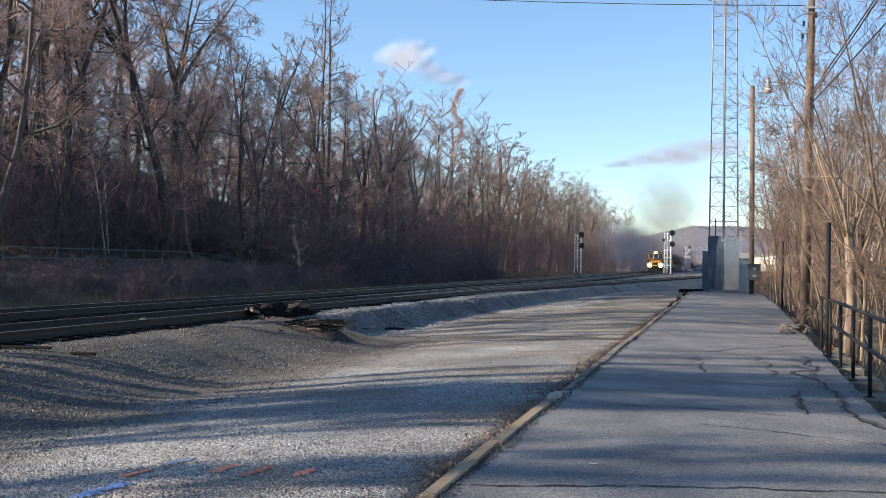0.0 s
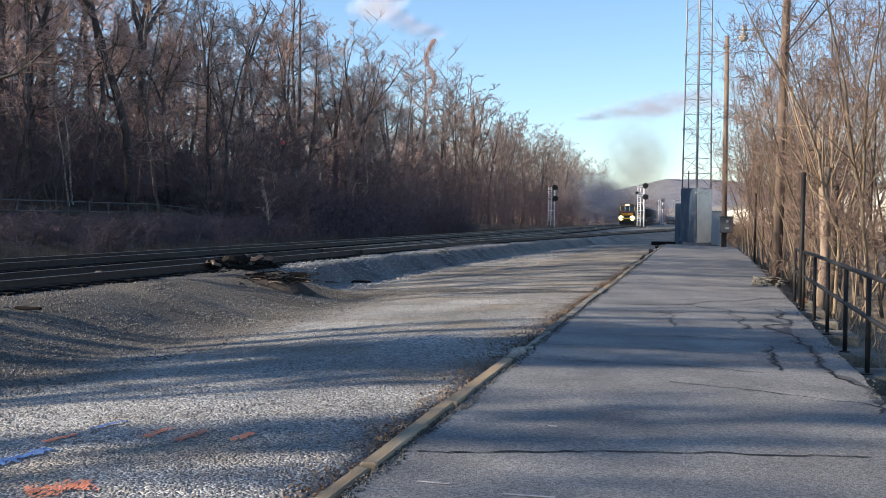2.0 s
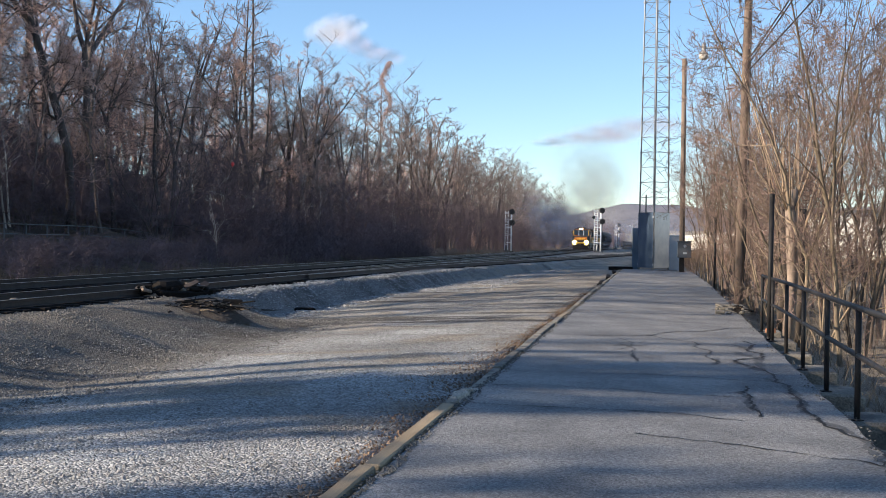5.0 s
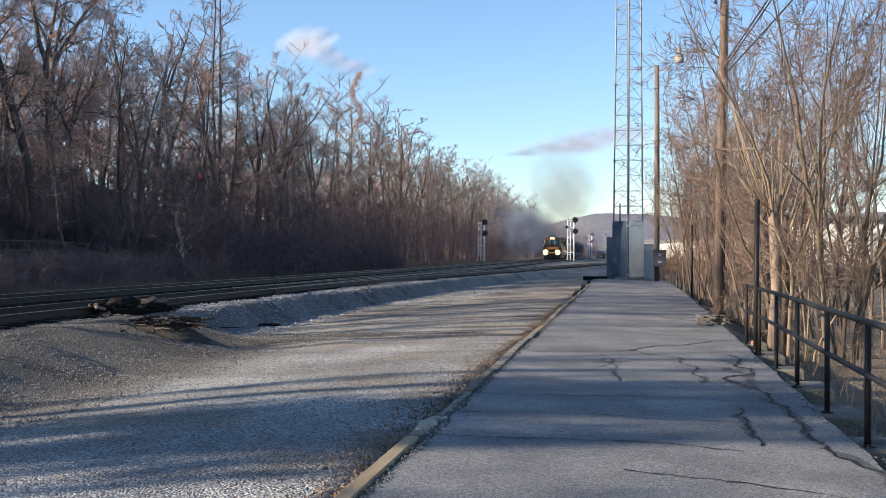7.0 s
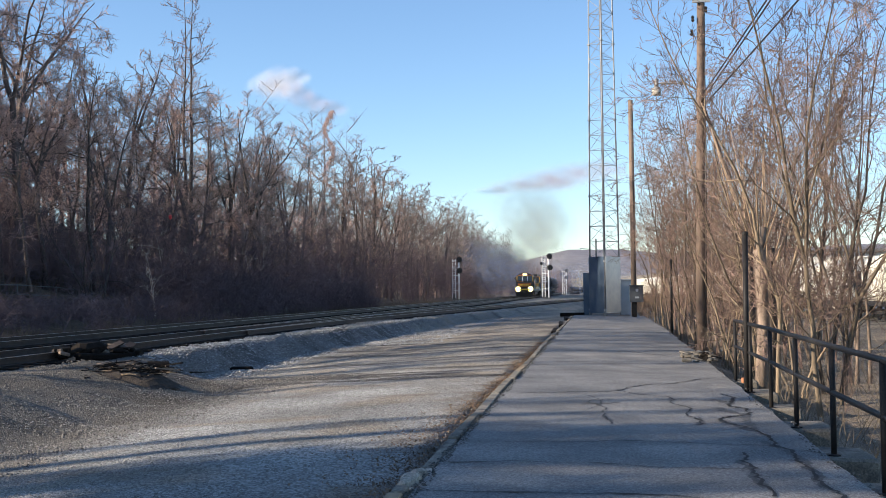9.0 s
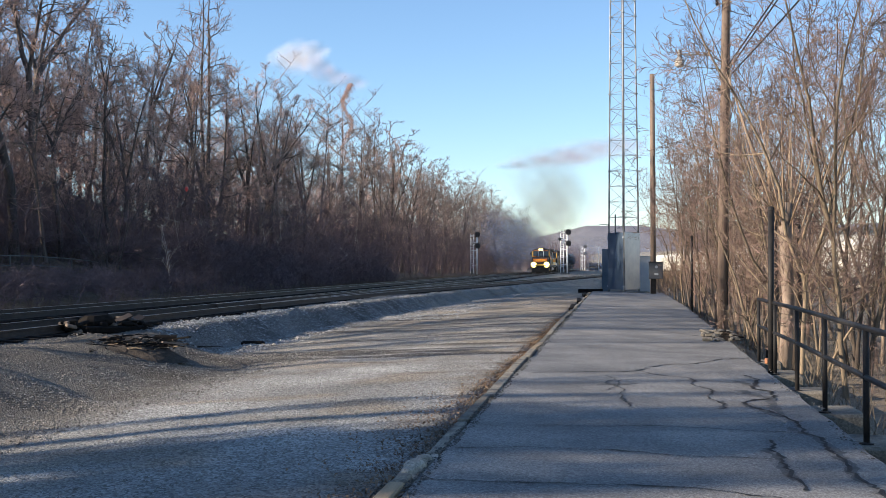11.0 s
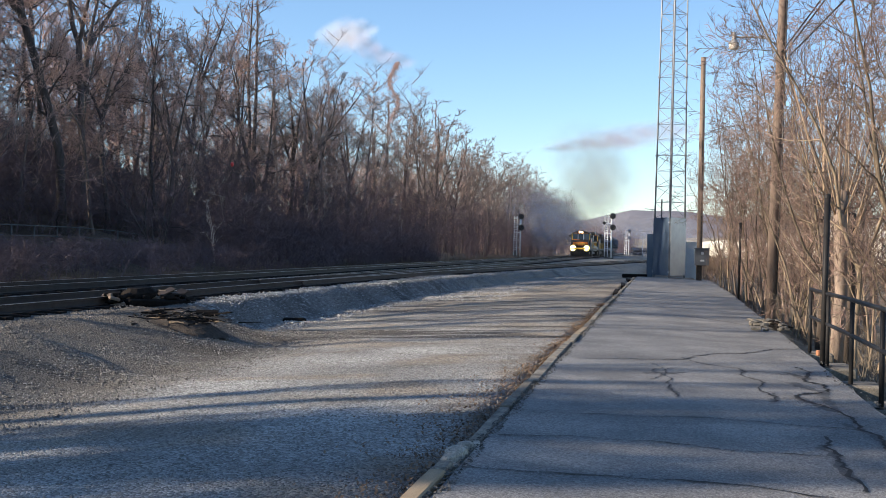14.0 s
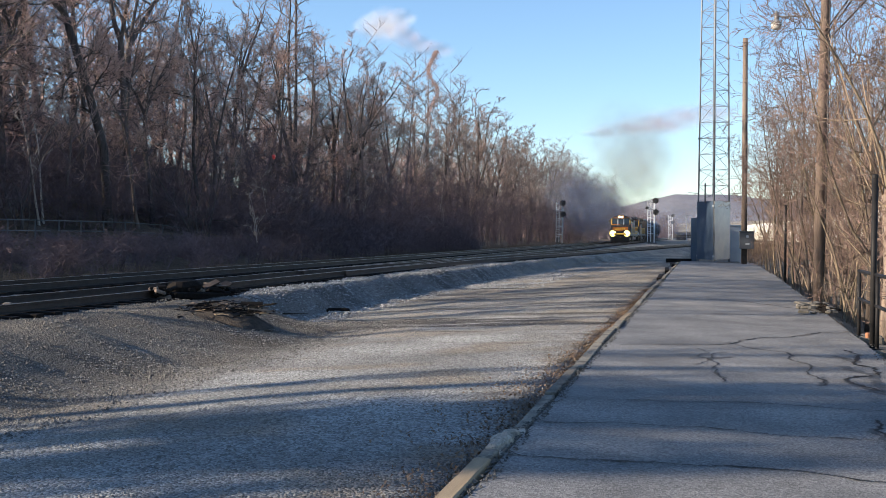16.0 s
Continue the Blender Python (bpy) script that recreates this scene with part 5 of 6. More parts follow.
def build_railing():
    t = thing("railing", (0, 0, 0), "black painted two-rail steel pipe railing along the platform edge", "railing")
    r_foot = random.Random(4)
    posts = [25.0, 22.75, 20.4, 18.2, 15.9, 13.75, 11.6, 9.45, 7.3, 5.15]
    for y in posts:
        x = rail_x(y)
        p = part("post", Shape().pipe((x, y, -0.25), (x, y, 1.0), 0.03, 10), M_BLACKPAINT, t, smooth=True)
        part("flange", Shape().lathe([(0.07, 0), (0.07, 0.015), (0.04, 0.02)], 10, (x, y, -0.115)), M_BLACKPAINT, p)
    for z, nm in ((1.0, "top_rail"), (0.53, "middle_rail")):
        ys = [25.05, 20.4, 15.9, 11.6, 7.3, 4.6]
        part(nm, Shape().tube([Vector((rail_x(y), y, z + 0.012 * math.sin(y))) for y in ys], [0.029] * len(ys), 10), M_BLACKPAINT, t, smooth=True)
    for y in posts:
        x = rail_x(y)
        b = Shape().box(x + 0.1, y + 0.22, -0.37, 0.62 + r_foot.uniform(-.05, .08), 0.72 + r_foot.uniform(-.08, .1), 0.52, r_foot.uniform(-3, 3), 0.03, (r_foot.uniform(-1.5, 1.5), r_foot.uniform(-2, 2), 0))
        tagged(part("concrete_footing", b, M_CONCRETE), "weathered brown concrete block under a railing post", "footing", "railing footings")
    for x, y, h in ((2.27, 22.95, 2.5), (2.58, 46.4, 2.66)):
        q = thing("sign_post", (x, y, 0), "dark steel pipe post at the platform edge", "post", "steel posts")
        part("pipe", Shape().pipe((0, 0, -0.4), (0.02, 0, h), 0.045, 10), M_BLACKPAINT, q, smooth=True)
        part("cap", Shape().lathe([(0.052, -0.02), (0.052, 0.02), (0.02, 0.04)], 10, (0.02, 0, h)), M_BLACKPAINT, q)


def build_poles():
    x, y = 2.72, 36.0
    p = thing("utility_pole", (x, y, 0), "brown wooden utility pole with a yard lamp and cables", "utility pole", "wooden poles")
    part("shaft", Shape().tube([Vector((0, 0, -1.0)), Vector((0.05, 0, 3)), Vector((0.12, 0, 7)), Vector((0.17, 0, 10.0))], [0.145, 0.135, 0.12, 0.105], 14), M_POLE, p, smooth=True)
    part("insulator_bracket", Shape().box(0.17, -0.16, 9.75, 0.5, 0.06, 0.07).box(-0.05, -0.16, 9.82, 0.06, 0.06, 0.1).box(0.36, -0.16, 9.82, 0.06, 0.06, 0.1), M_GALV, p)
    for px, pz in ((-0.07, 9.3), (-0.1, 8.9), (0.3, 9.55)):
        part("insulator", Shape().lathe([(0.02, -0.12), (0.05, -0.08), (0.03, -0.03), (0.05, 0.02), (0.02, 0.06)], 8, (px, -0.1, pz)), M_BLACKPAINT, p)
    part("conduit", Shape().tube([Vector((0.13, -0.13, 0.5)), Vector((0.2, -0.13, 4)), Vector((0.25, -0.12, 9.6))], [0.02, 0.02, 0.02], 6), M_WIRE, p, smooth=True)
    arm = Shape().tube([Vector((0.1, 0, 7.2)), Vector((-0.3, -0.05, 7.42)), Vector((-0.8, -0.08, 7.46)), Vector((-1.08, -0.1, 7.45))], [0.022] * 4, 8)
    lamp = part("lamp_arm", arm, M_LAMP, p, smooth=True)
    part("lamp_head", Shape().lathe([(0.03, 0.30), (0.055, 0.27), (0.06, 0.10), (0.08, 0.04), (0.135, 0.0), (0.14, -0.04)], 16, (-1.12, -0.1, 7.3)), M_LAMP, lamp, "weathered metal lamp housing", True)
    part("lamp_lens", Shape().lathe([(0.138, 0.02), (0.135, -0.09), (0.10, -0.13), (0.04, -0.14)], 16, (-1.12, -0.1, 7.24)), M_LAMPGLASS, lamp, "unlit ribbed glass refractor", True)

    q = thing("wooden_pole", (1.95, 70.0, 0), "weathered wooden pole with a grey meter box", "pole", "wooden poles")
    part("shaft", Shape().tube([Vector((0, 0, -0.6)), Vector((0.0, 0, 6)), Vector((-0.02, 0, 12.8))], [0.17, 0.16, 0.14], 12), M_POLE_OLD, q, smooth=True)
    part("cable_riser", Shape().box(0, -0.19, 0.3, 0.3, 0.1, 1.5).pipe((0.1, -0.17, 1.5), (0.05, -0.17, 8), 0.03, 6), M_BLACKPAINT, q)
    j = thing("meter_box", (2.08, 69.62, 1.3), "grey steel electrical meter box on the wooden pole", "electrical box")
    part("body", Shape().box(0, 0, 0, 0.80, 0.32, 0.96, 0, 0.02), M_CABINET, j)
    part("hood", Shape().box(0, -0.03, 0.5, 0.86, 0.4, 0.05, 0, 0.01), M_CABINET, j)
    part("label_plate", Shape().box(0.03, -0.166, -0.2, 0.22, 0.006, 0.1), M_GALV, j)
    part("dial", Shape().lathe([(0.09, 0.0), (0.09, -0.02), (0.06, -0.025)], 12, (0.03, -0.16, 0.22), "Y"), M_GALV, j)

    def cable(a, b, sag, r, name="overhead_cable", n=14):
        a, b = Vector(a), Vector(b)
        pts = [a.lerp(b, i / n) - Vector((0, 0, sag * 4 * (i / n) * (1 - i / n))) for i in range(n + 1)]
        tagged(part(name, Shape().tube(pts, [r] * (n + 1), 5), M_WIRE, smooth=True), "black overhead cable hung from the utility pole", "cable", "overhead cables")
    cable((2.72, 35.85, 9.82), (-34, 46, 16.0), 0.5, 0.014)
    for k, (dz, dx) in enumerate(((0, 0), (0.35, 0.15), (-0.45, 0.35))):
        cable((2.85, 35.9, 6.9 + dz * 0.4), (4.9 + dx * 3, -6, 9.4 + dz * 2), 0.3, 0.02)
    cable((1.9, 69.9, 11.9), (2.75, 36.1, 7.9), 0.5, 0.012)
    cable((2.85, 36.0, 6.6), (4.2, 60.0, 6.9), 0.3, 0.012)


def build_tower():
    cx, cy = 0.27, 72.6
    t = thing("lattice_tower", (cx, cy, 0), "galvanised three-legged lattice radio tower", "radio tower")
    def leg(i, z):
        h = 1.03 * (1 - 0.0115 * (z - 3.6))
        a = radians((-90, 30, 150)[i])
        return Vector((h * math.cos(a), h * math.sin(a), z))
    top = 30.0
    for i in range(3):
        part("leg", Shape().tube([leg(i, 0.0), leg(i, top)], [0.055, 0.045], 8), M_TOWER, t, smooth=True)
    z, k = 3.6, 0
    while z < top - 0.9:
        for i in range(3):
            j = (i + 1) % 3
            part("girt", Shape().pipe(leg(i, z), leg(j, z), 0.016, 5), M_TOWER, t)
            a, b = (leg(i, z), leg(j, z + 0.95)) if k % 2 else (leg(j, z), leg(i, z + 0.95))
            part("diagonal_brace", Shape().pipe(a, b, 0.016, 5), M_TOWER, t)
        if k % 5 == 4:
            for i in range(3):
                part("splice_flange", Shape().lathe([(0.10, -0.04), (0.10, 0.04)], 8, tuple(leg(i, z))), M_TOWER, t)
        z += 0.95
        k += 1
    part("cable_ladder", Shape().box(0.0, 0.35, 16, 0.16, 0.06, 26), M_TOWER, t)
    part("side_arm", Shape().pipe((0.85, 0.5, 4.05), (1.6, 0.4, 4.1), 0.025, 6), M_TOWER, t)
    part("side_arm", Shape().pipe((-0.85, 0.5, 4.1), (-1.5, 0.4, 4.15), 0.02, 6), M_TOWER, t)
    part("stub_antenna", Shape().pipe((-0.5, -0.4, 3.5), (-0.5, -0.4, 4.7), 0.045, 8), M_CABINET, t)
    part("base_slab", Shape().box(0.0, 0.1, -0.12, 3.0, 2.8, 0.24, 0, 0.02), M_CONCRETE, t)
    # climbing shroud of flat panels between the legs
    s = thing("climbing_shroud", (cx, cy, 0), "plain galvanised sheet panels closing the tower's foot", "metal enclosure")
    for i in range(3):
        j = (i + 1) % 3
        a, b = leg(i, 0), leg(j, 0)
        mid, d = (a + b) / 2, (b - a)
        rz = math.degrees(math.atan2(d.y, d.x))
        # the left panel's shade is put into its colour by the darker blue copy
        part("panel", Shape().box(mid.x * 1.09, mid.y * 1.09, 1.87, d.length * 0.985, 0.025, 3.44, rz, 0.006), M_SHADE_BLUE_STEEL if i == 2 else M_SHROUD, s)
        for zz in (0.35, 3.3):
            part("clamp", Shape().lathe([(0.085, -0.05), (0.085, 0.05)], 8, (a.x, a.y, zz)), M_GALV, s)
    c = thing("equipment_cabinet", (-0.92, 74.2, 0), "narrow dark blue-grey steel equipment cabinet by the tower", "cabinet")
    part("body", Shape().box(0.1, 0, 1.3, 0.5, 0.8, 2.7, 0, 0.02), M_SHADE_BLUE_STEEL, c)
    part("door", Shape().box(0.1, -0.41, 1.3, 0.42, 0.02, 2.4, 0, 0.006), M_SHADE_BLUE_STEEL, c)
    d = thing("pale_cabinet", (1.75, 75.6, 0), "pale grey metal equipment cabinet behind the tower", "cabinet")
    part("body", Shape().box(0, 0, 1.0, 0.95, 0.9, 2.3, 0, 0.02), M_PALE, d)
    part("roof_cap", Shape().box(0, 0, 2.18, 1.05, 1.0, 0.06, 0, 0.01), M_PALE, d)


# ---- signals ----
def build_signal(x, y, z, h, heads, s=1.0, label="silver ladder signal mast with black lamp heads by the track"):
    t = thing("signal_mast", Matrix.Translation((x, y, z)) @ Matrix.Diagonal((s, s, s, 1)), label, "railway signal", "railway signals")
    part("mast", Shape().pipe((0.35, 0, 0), (0.35, 0, h - 0.3), 0.13, 10), M_SIGNAL, t, smooth=True)
    lad = part("ladder", Shape().pipe((-0.75, 0.1, 0.3), (-0.72, 0.1, h - 0.5), 0.075, 6).pipe((-0.25, 0.1, 0.3), (-0.22, 0.1, h - 0.5), 0.075, 6), M_SIGNAL, t)
    zz = 0.5
    while zz < h - 0.6:
        part("rung", Shape().pipe((-0.73, 0.1, zz), (-0.24, 0.1, zz), 0.045, 5), M_SIGNAL, lad)
        zz += 0.38
    for zz in (1.6, 2.9, 4.2, h - 1.9, h - 0.7):
        part("cage_hoop", Shape().box(-0.2, 0.05, zz, 1.2, 0.5, 0.09), M_SIGNAL, t)
    part("platform", Shape().box(-0.15, 0.1, h - 2.3, 1.25, 0.7, 0.06), M_SIGNAL, t)
    part("base_case", Shape().box(-0.45, 0.3, 0.55, 0.6, 0.5, 1.1, 0, 0.03), M_CABINET, t)
    part("footing", Shape().box(0.1, 0, 0.0, 1.4, 1.0, 0.3, 0, 0.04), M_CONCRETE, t)
    for hx, hz, *size in heads:
        k = size[0] if size else 1.0
        g = part("lamp_head", Shape().lathe([(0.42 * k, -0.05), (0.5 * k, 0.0), (0.5 * k, 0.06)], 14, (hx, -0.25, hz), "Y"), M_BLACK, t)
        part("housing", Shape().box(hx, 0.05, hz, 0.5 * k, 0.5 * k, 0.7 * k, 0, 0.06 * k), M_BLACK, g)
        for a in range(3):
            part("hood", Shape().lathe([(0.12 * k, 0.0), (0.12 * k, -0.22), (0.10 * k, -0.22)], 8, (hx + 0.2 * k * math.cos(2.09 * a + 0.5), -0.28, hz + 0.2 * k * math.sin(2.09 * a + 0.5)), "Y"), M_BLACK, g)


# ---- the train ----
def build_wheelset(parent, y, z=0.53):
    s = Shape().lathe([(0.45, -0.07), (0.53, -0.05), (0.53, 0.05), (0.48, 0.07)], 14, (-0.75, 0, 0), "X").lathe([(0.45, -0.07), (0.53, -0.05), (0.53, 0.05), (0.48, 0.07)], 14, (0.75, 0, 0), "X")
    s.pipe((-0.8, 0, 0), (0.8, 0, 0), 0.08, 8)
    for a in range(4):
        s.box(0.84, 0.25 * math.cos(a * 1.57), 0.25 * math.sin(a * 1.57), 0.02, 0.08, 0.08)
    w = part("wheelset", s, M_WHEEL, parent)
    w.location = (0, y, z)
    return w


def build_locomotive(lit, label):
    """Nose at y = 0, towards -y; rail top at z = 0."""
    t = thing("locomotive", (0, 0, 0), label, "locomotive", "train")
    part("frame", Shape().box(0, 11, 1.25, 3.0, 21.6, 0.35, 0, 0.05), M_LOCO, t)
    part("pilot", Shape().box(0, 0.25, 0.62, 2.9, 0.35, 0.85, 0, 0.05, (10, 0, 0)), M_LOCO, t)
    part("anticlimber", Shape().box(0, -0.1, 1.35, 2.6, 0.4, 0.25, 0, 0.05), M_YELLOW, t)
    part("coupler", Shape().box(0, -0.35, 0.9, 0.3, 0.7, 0.3, 0, 0.05), M_LOCO, t)
    nose = Shape()
    prof = [(0.75, 1.45), (0.62, 2.4), (0.95, 2.58), (2.3, 2.7), (2.3, 1.45)]
    for x in (-1.28, 1.28):
        nose.v += [Vector((x, a, b)) for a, b in prof]
    nose.f += [(4, 3, 2, 1, 0), (5, 6, 7, 8, 9)] + [(i, (i + 1) % 5, 5 + (i + 1) % 5, 5 + i) for i in range(5)]
    n = part("nose", nose, M_LOCO, t, "black nose with an orange plate")
    part("nose_plate", Shape().box(0, 0.655, 2.12, 2.3, 0.03, 0.56, 0, 0.01, (6, 0, 0)), M_ORANGE, n, "orange plate with lighter bars")
    part("nose_door", Shape().box(0.75, 0.7, 1.75, 0.6, 0.05, 0.5, 0, 0.01, (6, 0, 0)), M_LOCO, n)
    for i in range(5):
        part("nose_lettering", Shape().box(-0.62 + 0.31 * i, 0.625, 2.12, 0.2, 0.02, 0.28, 0, 0, (6, 0, 0)), M_YELLOW, n)
    cab = Shape()
    sec = [(-1.55, 1.45), (-1.55, 3.45), (-1.38, 3.78), (-1.0, 4.04), (-0.5, 4.17), (0.5, 4.17), (1.0, 4.04), (1.38, 3.78), (1.55, 3.45), (1.55, 1.45)]
    for y in (2.0, 4.6):
        cab.v += [Vector((x, y - (0.25 if (z < 3 and y < 3) else 0), z)) for x, z in sec]
    cab.f += [tuple(range(10)), tuple(range(19, 9, -1))] + [(i, 10 + i, 10 + (i + 1) % 10, (i + 1) % 10) for i in range(10)]
    c = part("cab", cab, M_LOCO, t, "black cab")
    part("brow", Shape().box(0, 1.97, 3.80, 2.3, 0.06, 0.1, 0, 0.02), M_ORANGE, c, "orange stripe over the windscreen")
    part("cab_stripe", Shape().box(0, 1.93, 2.76, 2.9, 0.06, 0.14, 0, 0.02), M_ORANGE, c, "orange stripe under the windscreen")
    part("side_stripe", Shape().box(1.565, 3.3, 2.6, 0.03, 2.3, 0.5), M_ORANGE, c)
    for x in (-1.38, -0.45, 0.45, 1.38):
        part("window_pillar", Shape().box(x, 1.91, 3.2, 0.12, 0.06, 1.0, 0, 0.01), M_YELLOW if abs(x) > 1 else M_PALE, c, "yellow corner pillar" if abs(x) > 1 else "")
    for x in (-0.91, 0, 0.91):
        part("windscreen", Shape().box(x, 1.93, 3.28, 0.74, 0.04, 0.86, 0, 0.01, (-4, 0, 0)), M_GLASS_DARK, c, "dark glass windscreen pane")
    for sx in (-1, 1):
        for y in (2.7, 3.7):
            part("side_window", Shape().box(sx * 1.56, y, 3.4, 0.03, 0.75, 0.7), M_GLASS_DARK, c)
        part("mirror", Shape().box(sx * 1.75, 2.2, 3.3, 0.25, 0.05, 0.4), M_LOCO, c)
    part("cab_roof", Shape().box(0, 3.3, 4.19, 1.0, 2.7, 0.07, 0, 0.03), M_LOCO, c)
    hood = Shape()
    sec = [(-0.95, 1.45), (-0.95, 3.7), (-0.7, 4.05), (0.7, 4.05), (0.95, 3.7), (0.95, 1.45)]
    for y in (4.6, 20.6):
        hood.v += [Vector((x, y, z)) for x, z in sec]
    hood.f += [(0, 1, 2, 3, 4, 5), (11, 10, 9, 8, 7, 6)] + [(i, 6 + i, 6 + (i + 1) % 6, (i + 1) % 6) for i in range(6)]
    h = part("long_hood", hood, M_LOCO, t, "black long hood")
    for y in range(6, 20, 2):
        part("hood_door", Shape().box(0.97, y, 2.7, 0.03, 1.7, 1.9, 0, 0.008), M_LOCO, h)
    part("blower_housing", Shape().box(0.2, 6.2, 3.4, 2.2, 2.4, 1.0, 0, 0.1), M_ORANGE, h, "orange equipment housing")
    part("exhaust_stack", Shape().lathe([(0.35, 0), (0.3, 0.3)], 12, (0, 9.5, 4.05)), M_LOCO, h)
    part("radiator", Shape().box(0, 18, 4.0, 2.8, 4.4, 0.45, 0, 0.08), M_LOCO, h)
    part("fuel_tank", Shape().box(0, 11, 0.75, 2.7, 5.0, 0.8, 0, 0.15), M_LOCO, t)
    for sx in (-1, 1):
        hr = part("handrail", Shape().pipe((sx * 1.45, 5, 2.45), (sx * 1.45, 20.8, 2.45), 0.025, 5), M_YELLOW, t)
        for k in range(9):
            part("stanchion", Shape().pipe((sx * 1.45, 5 + 1.95 * k, 1.4), (sx * 1.45, 5 + 1.95 * k, 2.45), 0.022, 5), M_YELLOW, hr)
        for k in range(3):
            part("step", Shape().box(sx * 1.3, 0.6, 0.45 + 0.32 * k, 0.5, 0.35, 0.05), M_YELLOW, t)
    hl = part("headlight_box", Shape().box(0, 1.85, 3.95, 0.82, 0.2, 0.42, 0, 0.04), M_LOCO, c)
    for sx in (-1, 1):
        part("headlight", Shape().lathe([(0.19, -0.0), (0.19, -0.03)], 12, (sx * 0.19, 1.74, 3.95), "Y"), G_HEAD_TOP if lit else M_PALE, hl, "lit headlight" if lit else "")
        d = part("ditch_light_box", Shape().box(sx * 1.06, 0.1, 1.42, 0.98, 0.3, 0.98, 0, 0.06), M_LOCO, t)
        # added disc: the lamp's bloom as glow, plain pale on the unlit engine
        part("bloom_disc", Shape().lathe([(0.50, 0.0), (0.48, -0.03)], 16, (sx * 1.06, -0.055, 1.42), "Y"), G_BLOOM if lit else M_PALE, d)
        part("ditch_light", Shape().lathe([(0.25, 0.0), (0.25, -0.04)], 14, (sx * 1.06, -0.09, 1.42), "Y"), G_HEAD if lit else M_PALE, d, "lit ditch light" if lit else "")
    wheels = []
    for b in (4.3, 17.3):
        for k in (-2.0, 0, 2.0):
            wheels.append(build_wheelset(t, b + k))
        for sx in (-1, 1):
            part("truck_frame", Shape().box(sx * 1.08, b, 0.62, 0.22, 5.2, 0.4, 0, 0.06), M_LOCO, t)
    return t, wheels


def build_freight_car(label, material, length=16.5, height=4.4, width=3.1, name="freight_car", hopper=True, group="train"):
    t = thing(name, (0, 0, 0), label, "freight car", group)
    part("underframe", Shape().box(0, length / 2, 1.1, 2.6, length, 0.3, 0, 0.04), M_DARKCAR, t)
    body = Shape()
    sec = [(-width * 0.36, 1.3), (-width / 2, 1.75), (-width / 2, height - 0.7), (-width * 0.3, height - 0.1), (width * 0.3, height - 0.1), (width / 2, height - 0.7), (width / 2, 1.75), (width * 0.36, 1.3)]
    n = len(sec)
    for y in (0.9, length - 0.9):
        body.v += [Vector((x, y, z)) for x, z in sec]
    body.f += [tuple(range(n)), tuple(range(2 * n - 1, n - 1, -1))] + [(i, n + i, n + (i + 1) % n, (i + 1) % n) for i in range(n)]
    b = part("body", body, material, t)
    k = 1.2
    while k < length - 1:
        for sx in (-1, 1):
            part("side_post", Shape().box(sx * (width / 2 + 0.04), k, (height + 1.0) / 2, 0.09, 0.12, height - 2.4), material, b)
        k += 1.55
    part("roof_walk", Shape().box(0, length / 2, height, 0.7, length - 2.2, 0.08), material, b)
    if hopper:
        for y in (4.2, length / 2, length - 4.2):
            part("hopper_chute", Shape().box(0, y, 0.9, 1.6, 1.6, 0.7, 0, 0.15), material, b)
    for sx in (-1, 1):
        part("end_ladder", Shape().box(sx * 1.2, 0.4, 2.3, 0.4, 0.06, 2.4), M_DARKCAR, b)
    wheels = [build_wheelset(t, y, 0.46) for y in (1.9, 3.6, length - 3.6, length - 1.9)]
    for y in (2.75, length - 2.75):
        for sx in (-1, 1):
            part("truck_frame", Shape().box(sx * 1.0, y, 0.5, 0.18, 2.6, 0.3, 0, 0.05), M_DARKCAR, t)
    return t, wheels


